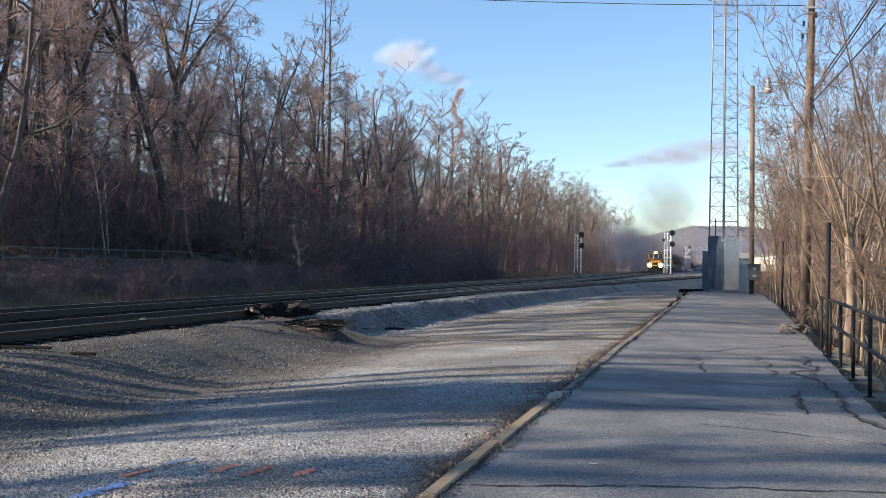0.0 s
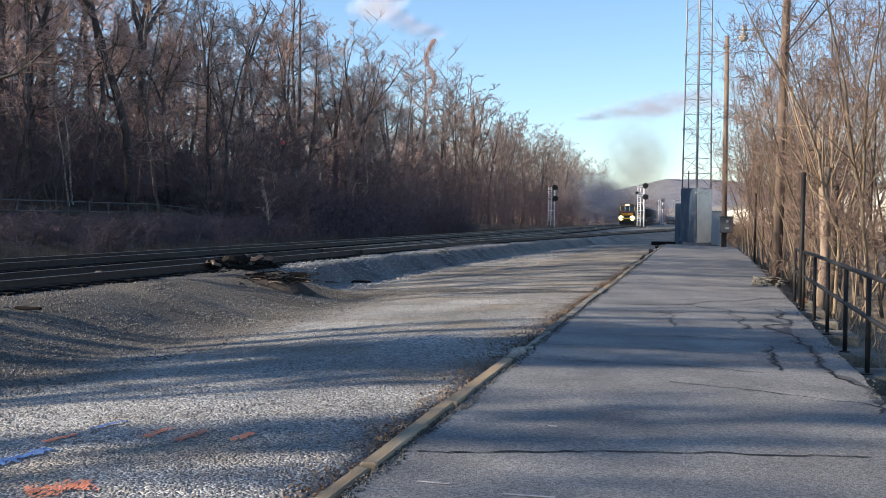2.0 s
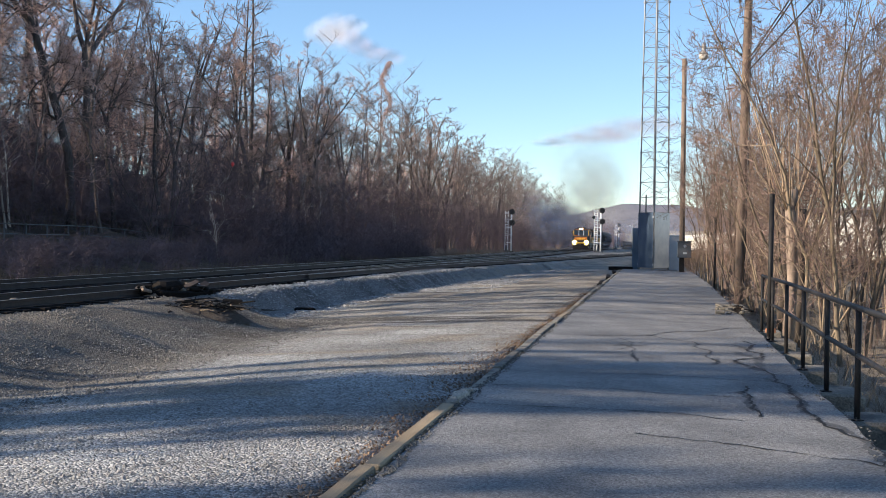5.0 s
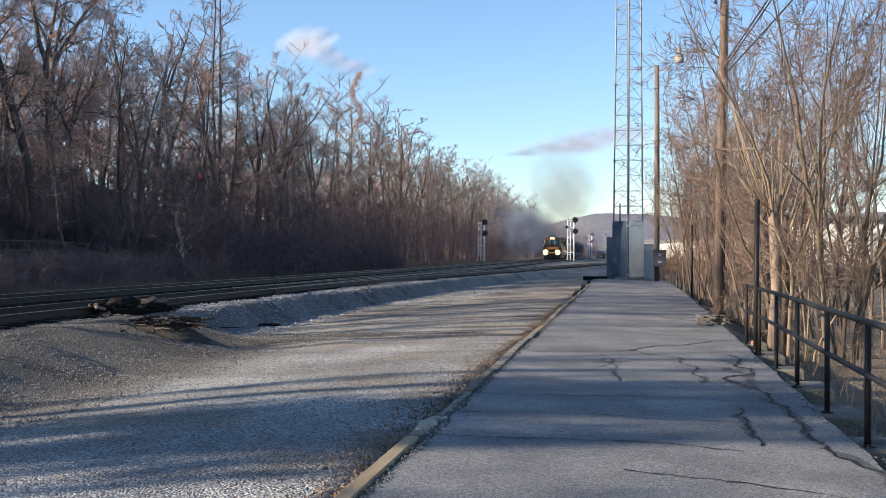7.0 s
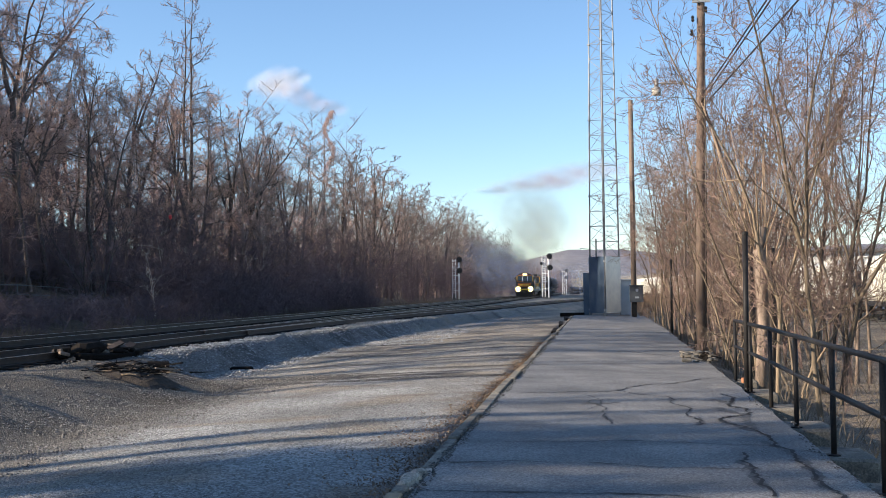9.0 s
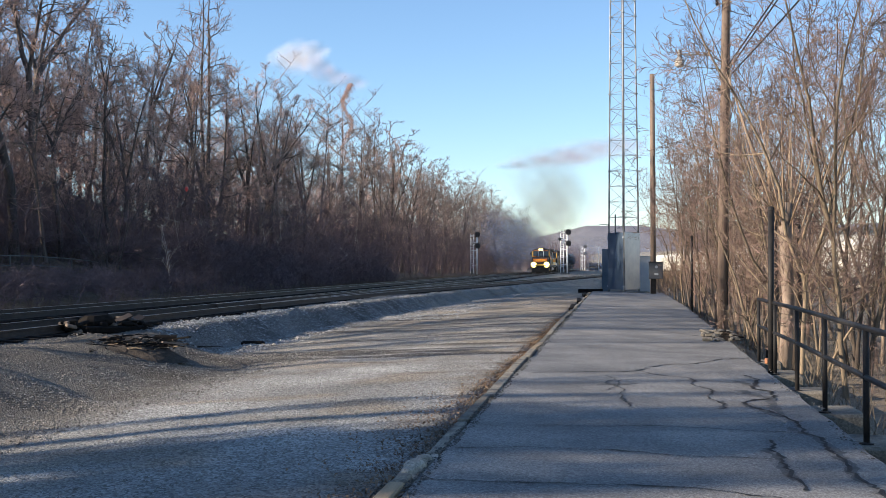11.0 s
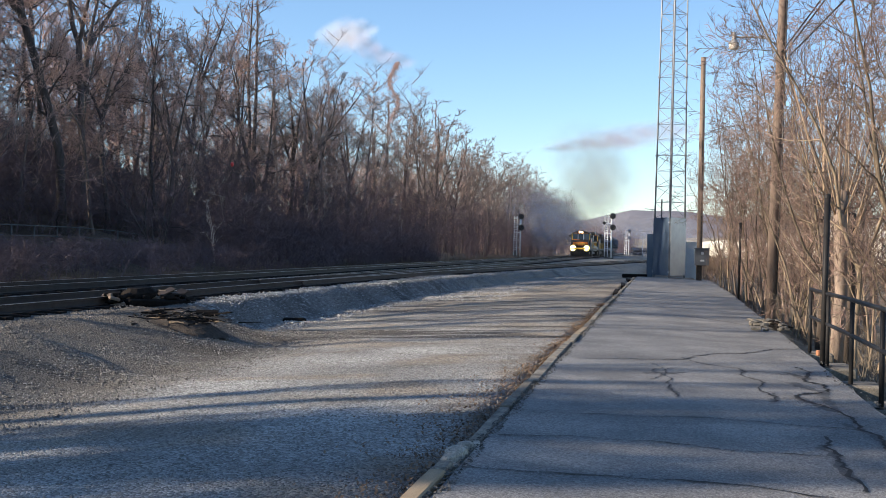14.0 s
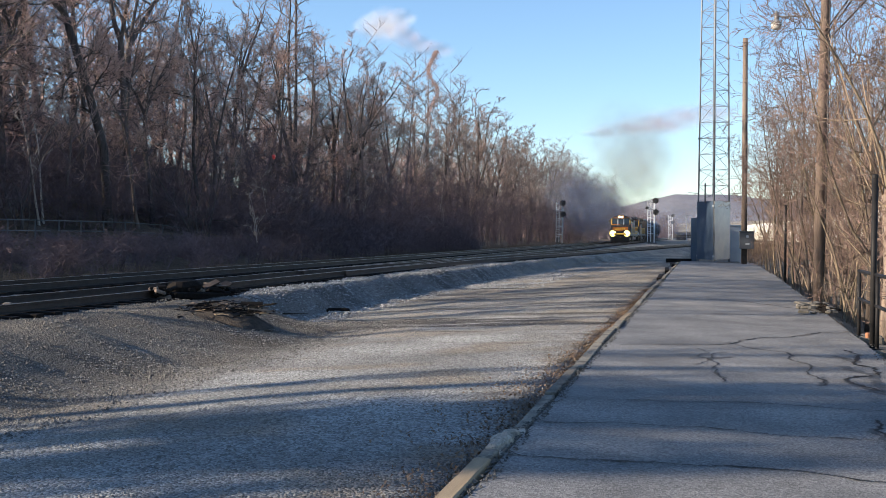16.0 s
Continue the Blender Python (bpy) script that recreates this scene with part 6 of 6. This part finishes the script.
# ---- distance ----
def build_distance():
    def hill(name, y, pts, depth, label, material=M_HILL, rough=1.0):
        s = Shape()
        n = 90
        x0, x1 = pts[0][0], pts[-1][0]
        for j in range(5):
            for i in range(n + 1):
                x = x0 + (x1 - x0) * i / n
                h = float(np.interp(x, [p[0] for p in pts], [p[1] for p in pts]))
                h += rough * (3.0 * noise.noise(Vector((x * 0.012, 2, 1))) + 1.6 * noise.noise(Vector((x * 0.09, 5, 1))))
                f = (0.0, 0.45, 0.8, 1.0, 0.7)[j]
                s.v.append(Vector((x, y + depth * j / 4, -3 + (h + 3) * f)))
        w = n + 1
        for j in range(4):
            for i in range(n):
                a = j * w + i
                s.f.append((a, a + 1, a + 1 + w, a + w))
        tagged(part(name, s, material, smooth=True), label, "hill", kind="structure")
    hill("wooded_hill", 1300, [(-900, 45), (-420, 45), (-190, 36), (-112, 37), (-75, 48), (-38, 56), (40, 54), (90, 48), (240, 52), (420, 60), (900, 50)], 260, "long low hill of bare purplish-brown woods on the horizon")
    hill("dry_field_bank", 760, [(-75, 0), (-40, 11), (40, 14), (160, 13), (420, 10)], 300, "sunlit bank of dry tan grass below the hill", M_FIELD, 0.4)
    # yard lights and low dark cars across the far end of the siding
    for x, y, h in ((-4.5, 270.0, 6.5), (-1.5, 300.0, 7.0), (2.5, 330.0, 7.0)):
        q = thing("yard_light", (x, y, -0.3), "thin grey yard light pole beside the far siding", "light pole", "yard lights")
        part("pole", Shape().pipe((0, 0, 0), (0, 0, h), 0.09, 6), M_GALV, q)
        part("arm", Shape().box(0.0, 0, h, 1.3, 0.1, 0.1), M_GALV, q)
        part("lamp_head", Shape().box(-0.6, 0, h - 0.12, 0.5, 0.3, 0.18, 0, 0.03), M_PALE, q)
    low, _ = build_freight_car("low dark gondola car standing on the far siding", M_DARKCAR, 15.5, 2.6, 3.0, "gondola_car", False, "gondola cars")
    low.matrix_basis = Matrix.Translation((-9.5, 331.0, -0.2)) @ Matrix.Rotation(radians(-72), 4, "Z")
    copy_thing(low, Matrix.Translation((5.6, 336.0, -0.2)) @ Matrix.Rotation(radians(-72), 4, "Z"))
    # bare tree line along the hill's top
    n = 2600
    u = RNG.random((n, 4))
    x = -300 + 700 * u[:, 0]
    hh = np.interp(x, [-190, -112, -75, -38, 40, 90, 240, 420], [36, 37, 48, 56, 54, 48, 52, 60])
    base = np.stack([x, 1300 + 195 + 0 * x, hh - 3], 1)
    v, f = spikes(base, base + np.stack([(u[:, 1] - .5) * 2, 0 * x, 1.2 + 2.6 * u[:, 2]], 1), 0.6 + 0.8 * u[:, 3])
    soup("hilltop_trees", v, f, M_HILL, "bare trees along the crest of the far hill", "woods")
    # white hopper cars standing in the yard beyond the trees
    car, _ = build_freight_car("white covered hopper car standing in the yard beyond the trees", M_WHITECAR, 17.5, 4.6, 3.2, "hopper_car", True, "hopper cars in the yard")
    def yard(y):
        x = 19.5 - 0.063 * (y - 100)
        return Matrix.Translation((x, y, -0.75)) @ Matrix.Rotation(math.atan(0.063), 4, "Z")
    car.matrix_basis = yard(52)
    for k in range(1, 14):
        copy_thing(car, yard(52 + 18.4 * k))
    b = thing("warehouse", (34, 150, -0.9), "long white metal-sided warehouse beyond the yard", "building")
    part("wall", Shape().box(0, 0, 3.0, 30, 60, 6.0), M_WHITEWALL, b)
    part("roof", Shape().box(0, 0, 6.15, 31, 61, 0.3), M_ROOF, b)
    for k in range(5):
        part("door", Shape().box(-15.05, -22 + 11 * k, 1.9, 0.1, 4.0, 3.8), M_CABINET, b)
    # bushes and low scrub by the siding
    n = 2600
    u = RNG.random((n, 6))
    y = 78 + 200 * u[:, 0]
    x = 3 + 9 * u[:, 1] - 0.0 * y
    base = np.stack([x, y, np.full(n, -0.6)], 1)
    v, f = spikes(base, base + np.stack([(u[:, 2] - .5) * 1.2, (u[:, 3] - .5) * 1.2, 0.4 + 1.3 * u[:, 4]], 1), 0.02 + 0.03 * u[:, 5])
    soup("scrub", v, f, M_LEAF, "low reddish-brown scrub beyond the platform", "scrub")


# ---- smoke and clouds ----
def ball(name, material):
    bm = bmesh.new()
    bmesh.ops.create_icosphere(bm, subdivisions=3, radius=1.0)
    for v in bm.verts:
        v.co *= 1 + 0.10 * noise.noise(v.co * 1.7)
    me = bpy.data.meshes.new(name)
    bm.to_mesh(me)
    bm.free()
    me.materials.append(material)
    me.shade_smooth()
    return me


def build_clouds():
    white, grey = ball("cloud_lobe", S_CLOUD), ball("cloud_lobe", S_CLOUD_GREY)
    a = thing("cloud", (0, 0, 0), "small white fair-weather cloud in a blue sky", "cloud", "clouds", "structure")
    for x, z, sx, sz in ((-772, 500, 60, 46), (-748, 510, 58, 48), (-795, 496, 44, 32), (-730, 504, 46, 38), (-758, 488, 52, 34), (-712, 522, 42, 26), (-768, 506, 46, 38)):
        o = part("cloud_lobe", white, S_CLOUD, a)
        o.location, o.scale = (x, 2500 + z * 0.1, z), (sx, 40, sz)
    for x, z, sx, sz in ((-665, 448, 55, 30), (-620, 432, 60, 26), (-695, 470, 50, 34)):
        o = part("cloud_lobe", grey, S_CLOUD_GREY, a, "thin pinkish wisp")
        o.location, o.scale = (x, 2500, z), (sx, 40, sz)
    b = thing("cloud", (0, 0, 0), "long thin grey-violet cloud streak low in the sky", "cloud", "clouds", "structure")
    for x, z, sx, sz in ((-190, 247, 90, 22), (-130, 258, 95, 34), (-70, 268, 95, 42), (0, 277, 95, 40), (-240, 238, 60, 12), (-100, 250, 80, 24)):
        o = part("cloud_lobe", grey, S_CLOUD_GREY, b)
        o.location, o.scale = (x, 2600, z), (sx, 40, sz)


# ---- small things ----
def build_clutter():
    r = random.Random(31)
    # heap of old ties and debris on the shoulder
    t = thing("tie_heap", (-11.5, 28.1, 0.03), "heap of broken timber ties and rusty track scrap on ballast", "debris heap")
    side, deep = Vector((0.40, 1.2, 0)), Vector((-0.55, 0.2, 0))
    for k in range(6):                       # long ties at the bottom
        c = side * r.uniform(-0.1, 0.35) + deep * (0.5 - 0.2 * k)
        part("old_tie", Shape().box(c.x, c.y, 0.06 + 0.05 * (k % 3), r.uniform(1.5, 2.3), 0.22, 0.15, 72 + r.uniform(-14, 14), 0.03, (r.uniform(-5, 5), r.uniform(-4, 4), 0)), M_TIE, t)
    for k in range(16):                      # stacked cut ends
        c = side * (-0.8 + r.uniform(-0.16, 0.2)) + deep * r.uniform(-0.35, 0.3)
        part("cut_end", Shape().box(c.x, c.y, 0.05 + 0.024 * k, r.uniform(0.2, 0.42), 0.16, 0.07, 23 + r.uniform(-45, 45), 0.015, (r.uniform(-16, 16), r.uniform(-16, 16), 0)), M_POLE_OLD if k % 3 == 1 else M_TIE, t)
    c = side * -0.22 + deep * 0.05
    part("bale", Shape().box(c.x, c.y, 0.36, 0.75, 0.5, 0.28, 65, 0.1, (5, -4, 0)), M_TIE, t, "dark tarred bundle")
    for k in range(16):
        c = side * r.uniform(-0.5, 0.9) + deep * r.gauss(0, 0.3)
        part("lump", Shape().box(c.x, c.y, 0.22 + r.uniform(0, 0.14), r.uniform(.12, .34), r.uniform(.1, .24), r.uniform(.06, .14), r.uniform(0, 90), 0.025, (r.uniform(-25, 25), r.uniform(-25, 25), 0)), M_TIE if k % 4 else M_DARKSTONE, t)
    for k in range(9):
        c = side * r.uniform(-0.3, 0.8) + deep * r.uniform(-.4, .4)
        part("tie_plate", Shape().box(c.x, c.y, 0.26 + r.uniform(0, .16), 0.36, 0.2, 0.03, r.uniform(0, 90), 0, (r.uniform(-30, 30), r.uniform(-30, 30), 0)), M_RAIL, t)
    s = thing("brush_heap", (-9.5, 25.0, ground_z(-9.5, 25.0) - 0.02), "flattened heap of dead sticks, bark and dark soil on the gravel", "debris heap")
    m = Shape()
    for j in range(9):
        for i in range(25):
            f, a = j / 8, 2 * math.pi * i / 24
            wide = 1 + 0.22 * noise.noise(Vector((2 * math.cos(a), 2 * math.sin(a), 1.5)))
            q = Vector((1.25 * f * wide * math.cos(a), 0.95 * f * wide * math.sin(a), 0))
            q.z = 0.16 * (1 - f * f) * (1 + 0.9 * noise.noise(q * 3.1)) - 0.24 * f * f
            m.v.append(q)
    m.f = [(j * 25 + i, (j + 1) * 25 + i, (j + 1) * 25 + i + 1, j * 25 + i + 1) for j in range(8) for i in range(24)]
    part("soil", m, M_SOIL, s, "dark rotted bark and soil")
    for k in range(170):
        a = r.gauss(0.2, 0.6) + (1.5 if r.random() < 0.4 else 0)
        x, y = r.gauss(0.15, 0.45), r.gauss(0, 0.34)
        z = r.uniform(0.03, 0.07 + 0.2 * math.exp(-x * x - 1.5 * y * y))
        ln = r.uniform(0.15, 0.62)
        d = Vector((math.cos(a), math.sin(a), r.uniform(-0.12, 0.16))) * ln / 2
        c = Vector((x, y, z))
        part("stick", Shape().tube([c - d, c + d * 0.1 + Vector((0, r.uniform(-.05, .05), r.uniform(-.02, .04))), c + d], [r.uniform(.006, .018), 0.010, 0.004], 5), M_TANBARK if k % 9 == 0 else (M_POLE_OLD if k % 3 == 0 else M_TIE), s)
    part("long_stick", Shape().tube([Vector((-1.25, -0.5, 0.1)), Vector((-0.7, -0.42, 0.06)), Vector((-0.1, -0.3, 0.12))], [0.02, 0.024, 0.016], 6), M_PALEWOOD, s, "long bleached stick")
    part("log", Shape().pipe((0.35, 0.35, 0.16), (0.75, 0.5, 0.15), 0.1, 9), M_TIE, s, "short dark log")
    for k in range(6):
        part("board", Shape().box(r.gauss(0.2, 0.6), r.gauss(0, 0.4), r.uniform(0.1, 0.2), r.uniform(0.3, 0.7), 0.08, 0.025, r.uniform(-40, 40), 0, (r.uniform(-14, 14), r.uniform(-10, 10), 0)), M_TIE if k % 3 else M_POLE_OLD, s)
    b = Shape()
    b.box(-12.95, 23.3, ground_z(-12.95, 23.3) + 0.05, 0.15, 0.15, 0.16, 20, 0.02)
    tagged(part("concrete_block", b, M_CONCRETE), "small pale concrete block beside the track", "block")
    b = Shape()
    b.box(-9.5, 32.3, ground_z(-9.5, 32.3) + 0.03, 0.6, 0.2, 0.14, 10, 0.04)
    tagged(part("wood_block", b, M_TIE), "dark broken timber block lying on the gravel", "timber")
    for x, y, ln, rz in ((-10.9, 15.9, 0.9, 3), (-9.9, 16.0, 0.5, -6)):
        tagged(part("loose_timber", Shape().box(x, y, ground_z(x, y) + 0.05, ln, 0.06, 0.05, rz, 0.012), M_TIE), "dark splintered timber lying in the ballast", "timber", "loose timbers")
    # broken asphalt at the platform's edge
    h = thing("asphalt_rubble", (2.15, 30.9, -0.05), "broken asphalt and concrete chunks at the platform edge", "rubble")
    for k in range(46):
        part("chunk", Shape().box(r.uniform(-0.4, 0.4), r.uniform(-1.9, 1.9), 0.03 + r.uniform(0, 0.05), r.uniform(.06, .22), r.uniform(.07, .26), r.uniform(.03, .07), r.uniform(0, 90), 0.012, (r.uniform(-14, 14), r.uniform(-14, 14), 0)), M_CONCRETE if k % 3 == 0 else (M_CRUMB if k % 3 == 1 else M_TIE), h)
    tagged(part("brick", Shape().box(2.42, 24.1, -0.02, 0.18, 0.09, 0.09, 15, 0.01), M_BRICK), "single orange brick by the railing post", "brick")
    # sprayed utility marks on the gravel: paint on the stones
    def spray(name, x, y, ln, wd, rz, n, material, label):
        k = RNG.random((n, 4))
        px, py = (k[:, 0] - .5) * ln, (RNG.normal(0, 0.28, n)) * wd
        a = radians(rz)
        gx, gy = x + px * math.cos(a) - py * math.sin(a), y + px * math.sin(a) + py * math.cos(a)
        gz = np.array([ground_z(p, q) for p, q in zip(gx, gy)]) + 0.012
        s = 0.006 + 0.012 * k[:, 2]
        v = np.stack([np.stack([gx - s, gy - s * 0.7, gz], 1), np.stack([gx + s, gy - s, gz + 0.004], 1), np.stack([gx + s * .8, gy + s, gz + 0.01], 1), np.stack([gx - s * .6, gy + s, gz + 0.006], 1)], 1).reshape(-1, 3)
        f = np.arange(4 * n).reshape(-1, 4)
        soup(name, v, f, material, label, "paint mark")
    spray("blue_paint_mark", -4.5, 7.8, 0.62, 0.15, 85, 170, M_BLUE_PAINT, "sprayed blue utility mark on the gravel")
    spray("blue_paint_mark", -4.52, 9.05, 0.36, 0.07, 75, 60, M_BLUE_PAINT, "sprayed blue utility mark on the gravel")
    spray("orange_paint_mark", -3.62, 6.95, 0.42, 0.34, 40, 190, M_ORANGE_PAINT, "sprayed orange utility mark on the gravel")
    spray("orange_paint_mark", -3.91, 8.76, 0.42, 0.08, 85, 60, M_ORANGE_PAINT, "sprayed orange utility mark on the gravel")
    spray("orange_paint_mark", -3.58, 8.7, 0.42, 0.09, 82, 60, M_ORANGE_PAINT, "sprayed orange utility mark on the gravel")
    spray("orange_paint_mark", -4.6, 8.5, 0.3, 0.08, 70, 60, M_ORANGE_PAINT, "sprayed orange utility mark on the gravel")
    spray("orange_paint_mark", -3.15, 8.72, 0.3, 0.08, 80, 50, M_ORANGE_PAINT, "faint sprayed orange utility mark on the gravel")
    spray("orange_paint_mark", -4.35, 6.1, 0.3, 0.1, 60, 100, M_ORANGE_PAINT, "sprayed orange utility mark on the gravel")
    # leaf litter along the curb
    n = 7500
    k = RNG.random((n, 7))
    y = 4 + 36 * k[:, 0] ** 1.2
    x = -1.78 - np.abs(RNG.normal(0, 0.17, n)) * (1 + 1.5 * np.exp(-((y - 16) / 3.5) ** 2)) * (0.6 + 0.6 * np.abs(np.sin(1.9 * y))) - 0.02
    z = np.array([ground_z(p, q) for p, q in zip(x, y)]) + 0.01 + 0.05 * k[:, 1]
    s = 0.009 + 0.015 * k[:, 2]
    a = k[:, 3] * 6.28
    ca, sa = np.cos(a) * s, np.sin(a) * s
    tz = (k[:, 4] - .5) * 0.035
    v = np.stack([np.stack([x + ca, y + sa, z + tz], 1), np.stack([x - sa * .6, y + ca * .6, z], 1), np.stack([x - ca, y - sa, z - tz], 1), np.stack([x + sa * .6, y - ca * .6, z + .008], 1)], 1).reshape(-1, 3)
    soup("leaf_litter", v, np.arange(4 * n).reshape(-1, 4), M_LEAF, "dead brown leaves drifted along the curb", "leaves")
    # marker posts, an old pipe fence and a red balloon in the woods
    for x, y, z, h, w in ((-23.6, 66.7, -0.25, 0.8, 0.055), (-27.0, 60.8, 0.45, 1.15, 0.05), (-22.0, 185.0, -0.2, 2.2, 0.09)):
        m = thing("marker_post", (x, y, z), "thin weathered wooden marker post beside the tracks", "post", "marker posts")
        part("stake", Shape().box(0, 0, h / 2 - 0.1, w, w, h + 0.2, 8, 0.01), M_POLE_OLD, m)
    f = thing("pipe_fence", (0, 0, 0), "old grey two-rail pipe fence at the foot of the bank", "fence")
    ys = [42.7 + 2.07 * k + 0.12 * math.sin(5 * k) for k in range(9)] + [63.6, 67.2]
    tops = [2.19 - 0.003 * k for k in range(9)] + [2.05, 1.86]
    for y, z in zip(ys, tops):
        part("post", Shape().pipe((-31.0, y, ground_z(-31, y) - 0.2), (-31.0, y, z + 0.05), 0.04, 6), M_FENCE, f)
    for dz in (0, -0.5):
        part("rail", Shape().tube([Vector((-31.0, y, z + dz)) for y, z in zip(ys, tops)], [0.028] * len(ys), 6), M_FENCE, f)
    bl = thing("red_balloon", (-27.8, 72.7, 6.64), "small red balloon caught in bare branches", "balloon")
    part("envelope", Shape().lathe([(0.02, -0.16), (0.08, -0.11), (0.12, 0), (0.10, 0.09), (0.03, 0.13)], 12), M_RED, bl, smooth=True)
    part("knot", Shape().lathe([(0.025, -0.19), (0.01, -0.17), (0.015, -0.155)], 6), M_RED, bl)


build_railing()
build_poles()
build_tower()
build_signal(-24.0, 190.0, 0.0, 7.5, [(0.45, 6.9), (0.5, 5.0)])
build_signal(-8.75, 190.0, 0.15, 7.7, [(0.55, 7.1), (0.6, 5.2), (-0.85, 5.9, 0.55)])
build_signal(-9.3, 312.0, 0.1, 7.3, [(0.45, 6.8), (0.5, 4.9), (-1.1, 5.9, 0.6)])
build_distance()
build_clouds()
build_clutter()

LOCO, LOCO_WHEELS = build_locomotive(True, "orange and black diesel locomotive with lit headlights hauling a train")
LOCO_B, LOCO_B_WHEELS = build_locomotive(False, "second orange and black diesel locomotive coupled behind the first")
CARS = []
CAR_A = build_freight_car("dark weathered covered hopper car in the moving train", M_DARKCAR)
CARS.append(CAR_A)
for k in range(3):
    CARS.append(build_freight_car("dark weathered covered hopper car in the moving train", M_DARKCAR))

PUFFS = []
DARK_PUFF, THIN_PUFF = ball("smoke_lobe", S_DARK), ball("smoke_lobe", S_BROWN)
rp = random.Random(8)
for k in range(10):
    low = k < 5
    o = tagged(new("smoke_puff", DARK_PUFF if low else THIN_PUFF), "drifting puff of thin dark diesel exhaust", "smoke", "exhaust smoke")
    if low:
        at = (-16.0 - 2.0 * k + rp.uniform(-1, 1), 12 + 8 * k, 3.8 + 0.7 * k + rp.uniform(-.6, .6))
        size = (7.5 + 0.8 * k, 5, 6.4 + 0.5 * k)
    else:
        j = k - 5
        at = (-11.0 + (0.4, -2.0, 1.0, -1.0, -2.4)[j], 12 + 5 * j, 7.5 + 2.2 * j)
        size = (7.2 + 0.9 * j, 4, 6.4 + 0.8 * j)
    PUFFS.append((o, at, size, rp.uniform(0.6, 1.0)))
HAZE_PUFF = ball("smoke_lobe", S_HAZE)
for k in range(4):
    o = tagged(new("smoke_puff", HAZE_PUFF), "faint grey exhaust haze hanging over the tracks", "smoke", "exhaust smoke")
    PUFFS.append((o, (-9.0 + 4.5 * k, 60 + 9 * k, 3.5), (10.0, 6, 6.0), 0.5))


# ---- moving things ----
TRAIN_Y0, TRAIN_V = 220.0, -2.96


def motions():
    def run(ob, y_off, wheels, r):
        walk(ob, [(t, Matrix.Translation((-12.75, TRAIN_Y0 + y_off + TRAIN_V * t, 0.35))) for t in (0.0, 4.0, 8.0, 12.0, 16.0)])
        for w in wheels:
            base = w.location.copy()
            walk(w, [(0.2 * i, Matrix.Translation(base) @ Matrix.Rotation(-TRAIN_V / r * 0.2 * i, 4, "X")) for i in range(81)])
    run(LOCO, 0, LOCO_WHEELS, 0.53)
    run(LOCO_B, 22.6, LOCO_B_WHEELS, 0.53)
    for i, (c, w) in enumerate(CARS):
        run(c, 45.6 + 17.4 * i, w, 0.53)
    for o, (x, y, z), size, sp in PUFFS:
        o.scale = size
        walk(o, [(t, Matrix.Translation((x - 0.04 * t, TRAIN_Y0 + y + TRAIN_V * t, z + 0.12 * sp * t)) @ Matrix.Rotation(radians(2.0 * sp * t), 4, "Y")) for t in (0.0, 4.0, 8.0, 12.0, 16.0)])


motions()
